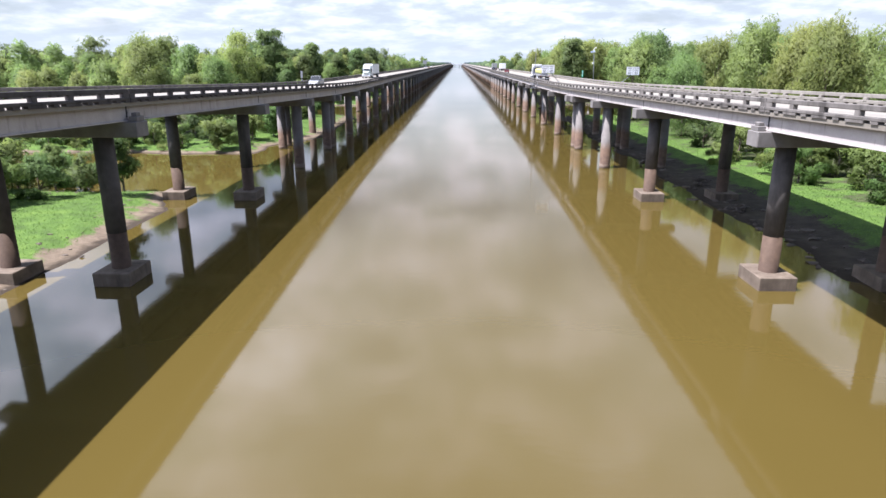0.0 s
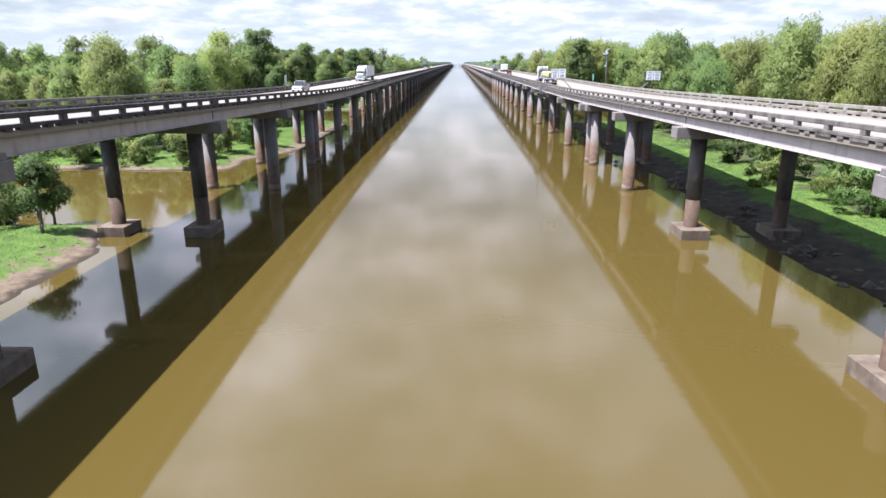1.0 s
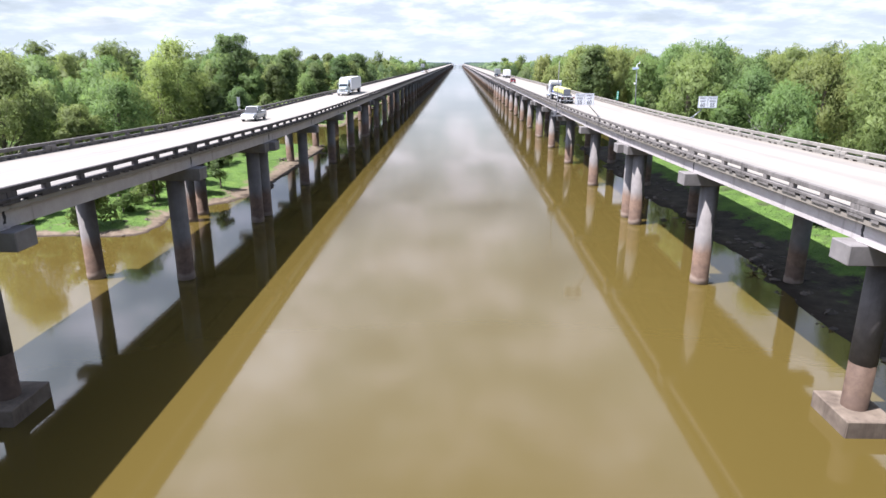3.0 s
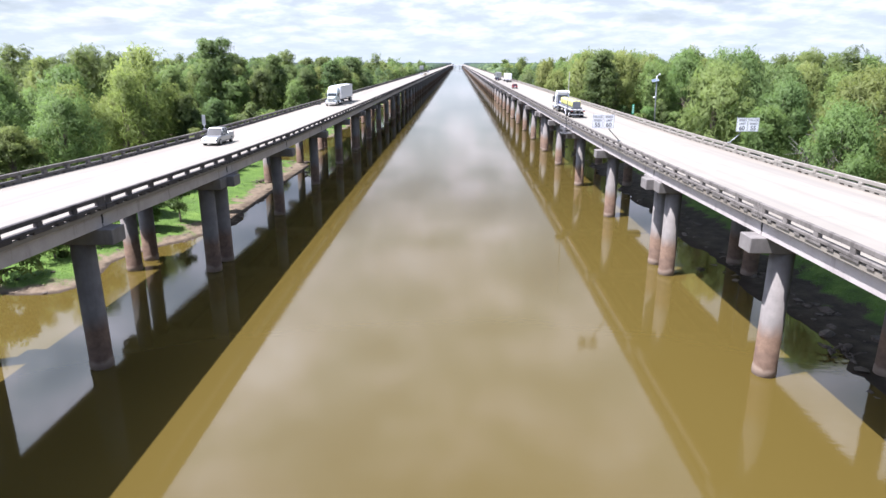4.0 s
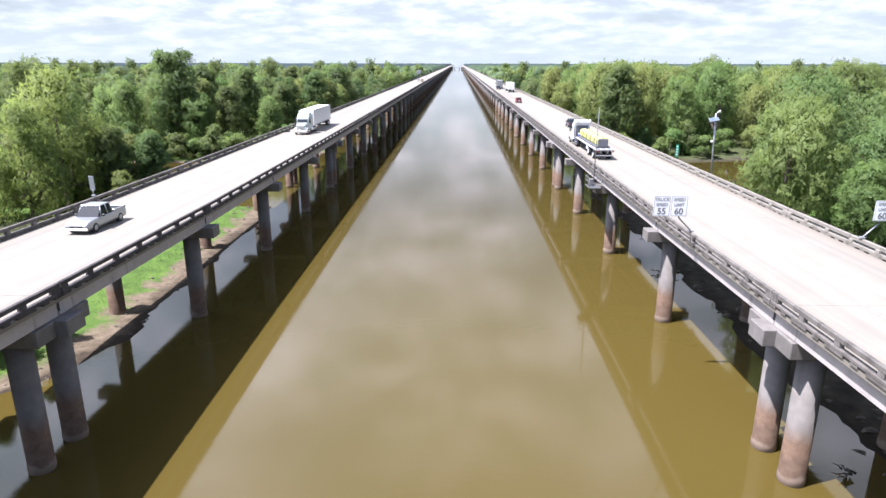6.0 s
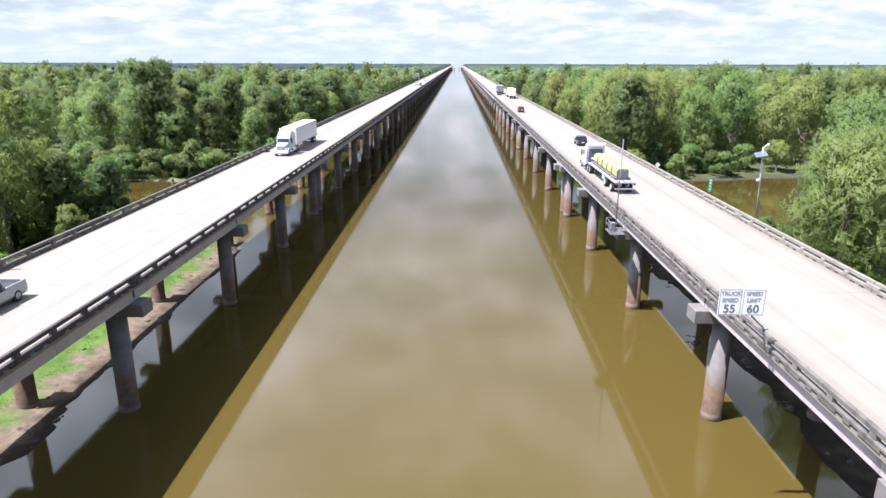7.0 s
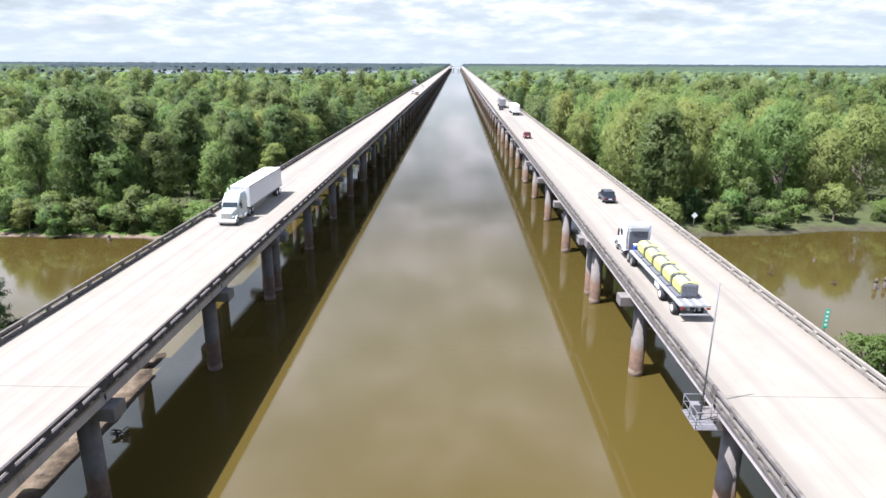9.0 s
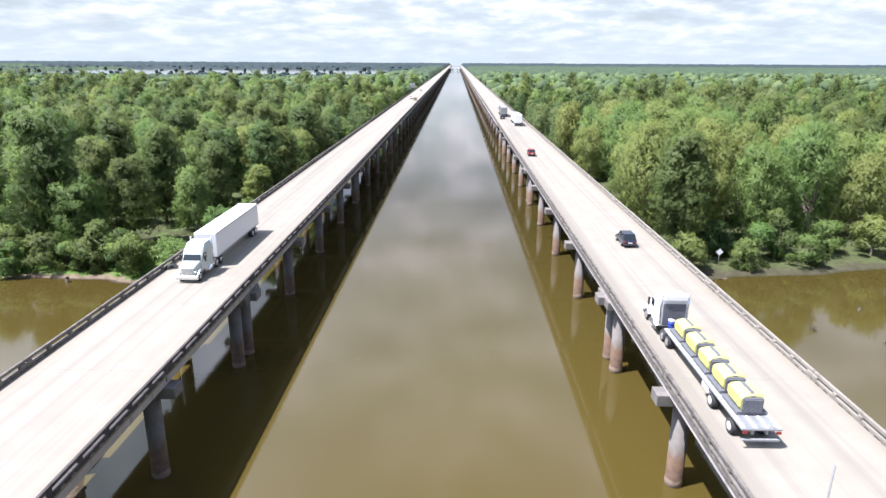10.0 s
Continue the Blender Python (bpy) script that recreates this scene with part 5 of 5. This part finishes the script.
    lathe(bm, [(0.29, 0.862), (0.30, 0.9), (0.05, 0.93)], 16)
    part("lid", bm, WHITE, drum, "white lid")
    car("estate_car", "dark blue family car on the bridge deck", "car", on_deck(25.2, 213.0, 1), NAVY, "estate")
    car("estate_car", "dark red family car on the bridge deck", "car", on_deck(21.8, 296.0, 1), RED, "estate")
    for x, y, wall in ((25.6, 372.0, WHITE), (23.2, 412.0, SILVER)):
        m = on_deck(x, y + 16, 1)
        lorry("semi_truck", "white lorry cab ahead of a box trailer", m @ Matrix.Translation((0, 1.2, 0)), WHITE, 0.0)
        box_trailer(m, "white box trailer far along the bridge" if wall is WHITE else "grey box trailer far along the bridge", wall)
    car("estate_car", "dark blue family car far along the bridge deck", "car", on_deck(21.8, 404.0, 1), NAVY, "estate")
    car("estate_car", "white car far along the bridge deck", "car", on_deck(-26.5, 545.0, -1, math.pi), WHITE, "estate")
    car("estate_car", "tan car far along the bridge deck", "car", on_deck(-22.9, 529.0, -1, math.pi), TAN, "estate")
    car("estate_car", "pale car very far along the bridge deck", "car", on_deck(-26.3, 657.0, -1, math.pi), WHITE, "estate")


traffic()


# ---------------------------------------------------------------- signs, masts, markings
def text_mesh(text, size, material):
    cu = bpy.data.curves.new("lettering", "FONT")
    cu.body, cu.size, cu.align_x, cu.align_y, cu.extrude, cu.offset = text, size, "CENTER", "CENTER", 0.004, 0.012
    tmp = bpy.data.objects.new("lettering", cu)
    scene.collection.objects.link(tmp)
    bpy.context.view_layer.update()
    me = bpy.data.meshes.new_from_object(tmp.evaluated_get(bpy.context.evaluated_depsgraph_get()))
    bpy.data.objects.remove(tmp)
    me.materials.clear()
    me.materials.append(material)
    return me


WRITING = {w: text_mesh(w, s, INK if w.isdigit() else FADED) for w, s in (("TRUCK", 0.30), ("SPEED", 0.30), ("LIMIT", 0.30), ("55", 0.62), ("60", 0.62))}


def sign_panel(parent, x, z, words):
    """One 1.17 x 1.44 m sheet facing -y, with its words."""
    bm = bmesh.new()
    box(bm, -0.575, 0.575, -0.012, 0.012, -0.72, 0.72)
    panel = part("panel", bm, SHEET, parent, "white reflective sign sheet", Matrix.Translation((x, 0, z)))
    bm = bmesh.new()
    for a, b, c, d in ((-0.54, 0.54, 0.665, 0.685), (-0.54, 0.54, -0.685, -0.665), (-0.54, -0.52, -0.665, 0.665), (0.52, 0.54, -0.665, 0.665)):
        box(bm, a, b, -0.018, -0.0125, c, d)
    part("border", bm, INK, panel, "thin black border line")
    for word, at in zip(words, (0.46, 0.10, -0.38)):
        put("lettering", WRITING[word], panel, Matrix.Translation((0, -0.018, at)) @ Matrix.Rotation(math.pi / 2, 4, "X"), "black lettering")


def speed_sign(x, y, z, base, knee, words):
    t = thing("speed_sign", "paired white speed limit signs on a bent steel arm", "road sign", Matrix.Translation((x, y, z)), "speed signs")
    sign_panel(t, -0.595, 0, words[0])
    sign_panel(t, 0.595, 0, words[1])
    pts = [Vector(base) - Vector((x, y, z)), Vector(knee) - Vector((x, y, z))]
    bm = bmesh.new()
    tube(bm, pts[0], pts[1], 0.055, n=8)
    tube(bm, pts[1], (pts[1].x, 0.09, 0.6), 0.055, n=8)
    part("arm", bm, STEEL, t)
    for zz in (-0.4, 0.4):
        bm = bmesh.new()
        box(bm, -1.1, 1.1, 0.016, 0.06, zz - 0.03, zz + 0.03)
        part("cross_bar", bm, STEEL, t)
    bm = bmesh.new()
    box(bm, pts[0].x - 0.16, pts[0].x + 0.16, pts[0].y - 0.16, pts[0].y + 0.16, pts[0].z - 0.05, pts[0].z + 0.06, 0.01)
    part("base_plate", bm, STEEL, t)
    return t


speed_sign(16.25, 121.7, 12.85, (RX + 0.2, 123.6, rail_z(123.6, 1) + 0.04), (16.95, 121.86, 12.0), (("TRUCK", "SPEED", "55"), ("SPEED", "LIMIT", "60")))
speed_sign(31.75, 122.2, 12.50, (RX + WIDE - 0.2, 122.0, rail_z(122, 1) + 0.04), (31.1, 122.36, 11.5), (("SPEED", "LIMIT", "60"), ("TRUCK", "SPEED", "55")))


def solar_mast():
    x, y = RX + WIDE - 0.15, 151.6
    z = rail_z(y, 1)
    t = thing("solar_mast", "grey pole with a tilted solar panel and white camera", "pole", Matrix.Translation((x, y, z - 0.9)))
    bm = bmesh.new()
    tube(bm, (0.76, 0, 0), (0.46, 0, 7.4), 0.10, 0.08, 10)
    part("pole", bm, STEEL, t)
    bm = bmesh.new()
    box(bm, -0.5, 0.5, -0.36, 0.36, -0.03, 0.03, 0.01)
    tilt = Matrix.Translation((0.22, -0.25, 6.75)) @ Matrix.Rotation(radians(28), 4, "X") @ Matrix.Rotation(radians(-12), 4, "Y")
    p = part("solar_panel", bm, STEEL, t, "aluminium-framed solar panel", tilt)
    bm = bmesh.new()
    for k in range(4):
        for j in range(3):
            box(bm, -0.46 + 0.232 * k, -0.24 + 0.232 * k, -0.32 + 0.217 * j, -0.113 + 0.217 * j, 0.031, 0.036)
    part("solar_cells", bm, PANEL, p, "dark blue solar cells")
    bm = bmesh.new()
    lathe(bm, [(0.04, -0.16), (0.13, -0.1), (0.13, 0.06), (0.06, 0.12)], 12)
    part("camera_dome", bm, WHITE, t, "white camera housing", Matrix.Translation((0.32, -0.1, 4.3)))
    bm = bmesh.new()
    tube(bm, (0.46, 0, 7.3), (0.9, 0, 7.75), 0.04, n=6)
    tube(bm, (0.9, 0, 7.75), (0.9, 0, 7.45), 0.07, n=8)
    part("antenna", bm, WHITE, t)
    bm = bmesh.new()
    box(bm, 0.13, 0.95, -0.5, 0.5, -0.1, 0.0, 0.02)
    part("bracket", bm, STEEL, t)


def canal_mast():
    """Slim mast on a caged steel platform at the cap's end."""
    y, z = 152.6, rail_z(153, 1) - GIRDER - 0.02
    t = thing("mast_platform", "small galvanised steel platform with handrails and a tall mast", "platform", Matrix.Translation((RX - 0.85, y, z)))
    bm = bmesh.new()
    box(bm, -0.7, 0.75, -1.2, 1.2, -0.06, 0.0, 0.01)
    part("platform", bm, WEATHERED, t)
    for k in range(7):
        bm = bmesh.new()
        box(bm, -0.68, 0.73, -1.15 + 0.36 * k, -1.10 + 0.36 * k, 0.003, 0.035)
        part("grating_bar", bm, WEATHERED, t)
    for x in (-0.66, 0.7):
        for yy in (-1.15, 0.0, 1.15):
            bm = bmesh.new()
            tube(bm, (x, yy, 0), (x, yy, 1.15), 0.028, n=6)
            part("rail_post", bm, WEATHERED, t)
    for zz in (0.6, 1.13):
        for a, b in (((-0.66, -1.15, zz), (-0.66, 1.15, zz)), ((-0.66, -1.15, zz), (0.7, -1.15, zz)), ((-0.66, 1.15, zz), (0.7, 1.15, zz))):
            bm = bmesh.new()
            tube(bm, a, b, 0.025, n=6)
            part("handrail", bm, WEATHERED, t)
    bm = bmesh.new()
    box(bm, -0.35, 0.2, 0.45, 0.95, 0.03, 0.75, 0.03)
    part("equipment_box", bm, WEATHERED, t)
    bm = bmesh.new()
    tube(bm, (0.0, -0.1, 0.0), (0.1, -0.1, 9.1), 0.06, 0.04, 10)
    part("mast", bm, WEATHERED, t)
    for x in (-0.3, 0.45):
        bm = bmesh.new()
        tube(bm, (x, 0.9, -0.04), (0.62, 0.6, -0.85), 0.04, n=6)
        part("brace", bm, WEATHERED, t)


def mile_marker():
    x, y = RX + WIDE - 0.12, 162.2
    t = thing("mile_marker", "narrow green roadside marker on a thin post", "road sign", Matrix.Translation((x, y, rail_z(y, 1) - 0.6)))
    bm = bmesh.new()
    tube(bm, (0.16, 0, 0), (0.16, 0, 2.3), 0.03, n=6)
    part("post", bm, STEEL, t)
    bm = bmesh.new()
    box(bm, -0.02, 0.34, -0.05, -0.035, 0.75, 2.3)
    p = part("panel", bm, GREEN, t, "green reflective sheet")
    for k in range(4):
        bm = bmesh.new()
        box(bm, 0.06, 0.26, -0.056, -0.0505, 0.95 + 0.34 * k, 1.13 + 0.34 * k)
        part("bar", bm, WHITE, p, "pale bar")


def edge_post():
    x, y = LX - WIDE + 0.1, 135.0
    t = thing("marker_post", "short grey post with a flat plate on the railing", "post", Matrix.Translation((x, y, rail_z(y, -1))))
    bm = bmesh.new()
    box(bm, -0.17, 0.17, -0.1, 0.1, -0.02, 0.12, 0.01)
    part("base", bm, DULL, t)
    bm = bmesh.new()
    tube(bm, (0, 0, 0.1), (0, 0, 0.6), 0.05, n=8)
    part("post", bm, DULL, t)
    bm = bmesh.new()
    box(bm, -0.22, 0.22, -0.03, 0.03, 0.55, 1.85, 0.01)
    part("plate", bm, DULL, t)


def back_sign():
    x, y = LX - WIDE + 0.3, 640.0
    t = thing("road_sign", "back of a large grey road sign on two posts", "road sign", Matrix.Translation((x, y, rail_z(y, -1))))
    for dx in (-1.0, 1.0):
        bm = bmesh.new()
        tube(bm, (dx, 0, -0.3), (dx, 0, 5.6), 0.1, n=8)
        part("post", bm, STEEL, t)
    bm = bmesh.new()
    box(bm, -1.8, 1.8, 0.11, 0.15, 2.2, 5.6)
    part("panel", bm, DULL, t, "bare aluminium sign back")


def bank_sign():
    x, y = 46.0, 231.5
    t = thing("bank_sign", "small white square notice on a post by the water", "notice", Matrix.Translation((x, y, float(land(np.array(x), np.array(y))))))
    bm = bmesh.new()
    tube(bm, (0, 0, -0.3), (0, 0, 2.6), 0.05, n=8)
    part("post", bm, STEEL, t)
    bm = bmesh.new()
    box(bm, -0.42, 0.42, -0.07, -0.05, -0.42, 0.42)
    part("panel", bm, SHEET, t, "white notice sheet", Matrix.Translation((0, 0, 2.35)) @ Matrix.Rotation(radians(45), 4, "Y"))


def cross_bridge():
    """A low white bridge over the canal, near the vanishing point."""
    y, z = 2300.0, 9.4
    t = thing("cross_bridge", "small pale bridge crossing the canal far away", "bridge", Matrix.Translation((0.0, y, 0.0)))
    bm = bmesh.new()
    box(bm, LX + 0.3, RX - 0.3, 0.0, 9.0, z - 1.6, z, 0.1)
    part("deck", bm, SHEET, t)
    for x in (LX + 4, -9.0, 7.0, RX - 4):
        bm = bmesh.new()
        tube(bm, (x, 4.5, -2.0), (x, 4.5, z - 1.6), 0.9, n=10)
        part("pier", bm, CAP, t)
    for k in (0.1, 8.9):
        bm = bmesh.new()
        box(bm, LX + 0.3, RX - 0.3, k - 0.1, k + 0.1, z, z + 1.0)
        part("parapet", bm, SHEET, t)


cross_bridge()
solar_mast()
canal_mast()
mile_marker()
edge_post()
back_sign()
bank_sign()


def markings():
    """Worn lane dashes on both decks."""
    for x, side, first in ((RX + 5.0, 1, 84.0), (LX - 5.0, -1, 88.0)):
        for k in range(28):
            y = first + 12.2 * k
            n = 3 if k % 3 else 2
            for j in range(n):
                if rng.random() < 0.35:
                    continue
                y0 = y + j * 1.1
                bm = bmesh.new()
                box(bm, -0.05, 0.05, 0, 0.85, 0.0, 0.006)
                m = Matrix.Translation((x + 0.02 * j, y0, deck_z(y0, side) + 0.002)) @ Matrix.Rotation(math.atan(deck_z(y0 + 1, side) - deck_z(y0, side)), 4, "X")
                tagged(part("lane_dash", bm, PAINT, None, "", m), "worn grey lane dash painted on the deck", "road marking", "lane dashes", "structure")


markings()


# ---------------------------------------------------------------- wood and clods by the water
def driftwood(x, y, z, size, seed, label):
    gen = random.Random(seed)
    t = thing("driftwood", label, "driftwood", Matrix.Translation((x, y, z)))
    for k in range(gen.randint(10, 15)):
        a, l = gen.uniform(0, 6.28), size * gen.uniform(0.2, 0.6)
        p = Vector((gen.uniform(-0.45, 0.45) * size, gen.uniform(-0.45, 0.45) * size, gen.uniform(0.0, 0.3)))
        q = p + Vector((math.cos(a) * l, math.sin(a) * l, gen.uniform(-0.05, 0.45) * size * 0.5))
        mid = p.lerp(q, 0.5) + Vector((0, 0, gen.uniform(0, 0.12) * size))
        bm = bmesh.new()
        r = 0.06 * size * gen.uniform(0.5, 1.5)
        tube(bm, p, mid, r, r * 0.8, 7)
        tube(bm, mid, q, r * 0.8, r * 0.35, 7)
        part("branch", bm, DRIFTWOOD, t)


def stump(x, y, h, r, lean):
    t = thing("stump", "dead grey tree stump standing in the creek", "stump", Matrix.Translation((x, y, -0.6)), "stumps")
    bm = bmesh.new()
    tube(bm, (0, 0, -0.6), (lean, 0.0, h * 0.6 + 0.6), r * 1.2, r * 0.95, 9)
    tube(bm, (lean, 0, h * 0.6 + 0.6), (lean * 1.3, 0.05, h + 0.6), r * 0.95, r * 0.7, 9)
    part("wood", bm, DRIFTWOOD, t)


for k, (x, y, s) in enumerate(((-25.6, 162.6, 1.1), (-30.6, 152.0, 1.5), (23.6, 109.6, 1.0), (23.8, 145.5, 1.1), (29.2, 78.4, 1.6), (28.2, 75.2, 1.3), (48.6, 206.7, 0.8), (55.8, 202.7, 0.9), (27.5, 62.0, 1.5), (26.6, 92.0, 1.6))):
    driftwood(x, y, max(0.0, float(land(np.array(x), np.array(y)))) + 0.02, s, k, "tangle of dark dead branches lying at the waterline")
for x, y, h, r, lean in ((60.1, 200.8, 1.5, 0.26, 0.05), (61.9, 201.4, 1.5, 0.26, -0.05), (58.6, 213.6, 0.5, 0.2, 0.1), (-57.9, 221.5, 0.9, 0.3, 0.1)):
    stump(x, y, h, r, lean)


def dead_tree(x, y, h):
    gen = np.random.default_rng(91)
    c, r = crown_clumps(gen, "round", h)
    t = thing("dead_tree", "bare grey dead tree among the green bank trees", "tree", Matrix.Translation((x, y, float(land(np.array(x), np.array(y))))))
    put("trunk", trunk_mesh(gen, h, 0.2, c, "round"), t)
    for p in c[::2]:
        bm = bmesh.new()
        p = Vector(p)
        for k in range(7):
            q = p + Vector(gen.normal(size=3)) * 0.11 * h
            tube(bm, p, q, 0.035, 0.012, 4, False)
        part("twig_spray", bm, GREYWOOD, t)


GREYWOOD = mat_plain("bleached_wood", (0.15, 0.138, 0.125), 0.9, grain=0.3, scale=3)
dead_tree(43.5, 126.0, 11.5)


def tyre_scrap():
    t = thing("debris", "dark torn lump of rubber lying against the railing", "debris", Matrix.Translation((LX - WIDE + 0.9, 200.4, deck_z(200.4, -1))))
    gen = random.Random(5)
    bm = bmesh.new()
    bmesh.ops.create_icosphere(bm, subdivisions=2, radius=0.55)
    for v in bm.verts:
        v.co = Vector((v.co.x * 1.1, v.co.y * 1.4, max(-0.02, v.co.z * 0.9))) * (0.75 + 0.5 * gen.random())
    part("lump", bm, RUBBER, t)


tyre_scrap()


def clods():
    """Mud clods and stones strewn along the banks."""
    gen = np.random.default_rng(77)
    bm = bmesh.new()
    bmesh.ops.create_icosphere(bm, subdivisions=1, radius=1.0)
    v = np.array([p.co[:] for p in bm.verts])
    f = np.array([[p.index for p in q.verts] for q in bm.faces])
    bm.free()
    vs, fs, base = [], [], 0
    while len(vs) < 620:
        x, y = gen.choice((-1, 1)) * gen.uniform(22, 46), gen.uniform(28, 235)
        d = float(shore(np.array(x), np.array(y)))
        if not (0.15 if x < 0 else -0.6) < d < 4.5:
            continue
        s = gen.uniform(0.06, 0.34) * (1.6 if gen.random() < 0.1 else 1) * (0.6 if x < 0 else 1.0)
        w = v * (1 + 0.35 * gen.normal(size=(len(v), 1))) * s * np.array([1.3, 1.1, 0.55]) + (x, y, float(land(np.array(x), np.array(y))) + 0.05 * s)
        vs.append(w)
        fs.append(f + base)
        base += len(v)
    me = from_arrays("mud_clods", np.concatenate(vs), np.concatenate(fs), ROCK)
    tagged(new("mud_clods", me), "scattered dark mud clods and stones along the banks", "stones", kind="stuff")


clods()


def grass():
    """Rough grass on the open banks."""
    gen = np.random.default_rng(55)
    n = 210000
    x = gen.choice((-1, 1), n) * gen.uniform(29, 62, n)
    y = gen.uniform(28, 240, n)
    d = shore(x, y)
    keep = (land(x, y) > np.where(x < 0, 0.29, 0.42) + 0.12 * wobble(1.3 * x, 1.1 * y)) & (d < 16) & (y < 178)
    x, y = x[keep], y[keep]
    z = land(x, y)
    a = gen.uniform(0, 6.28, len(x))
    h, w = gen.uniform(0.05, 0.18, len(x)), gen.uniform(0.03, 0.08, len(x))
    p = np.stack([x, y, z], 1)
    side = np.stack([np.cos(a), np.sin(a), 0 * a], 1) * w[:, None]
    tip = np.stack([gen.normal(size=len(x)) * 0.1, gen.normal(size=len(x)) * 0.1, h], 1)
    v = np.stack([p - side, p + side, p + tip], 1).reshape(-1, 3)
    me = from_arrays("grass", v, np.arange(len(v)).reshape(-1, 3), GRASS)
    tagged(new("grass", me), "rough bright green grass on the open banks", "grass", kind="stuff")


GRASS = mat_leaf("grass_blade", (0.100, 0.168, 0.038), (0.155, 0.240, 0.058), 0.3, 40.0)
grass()
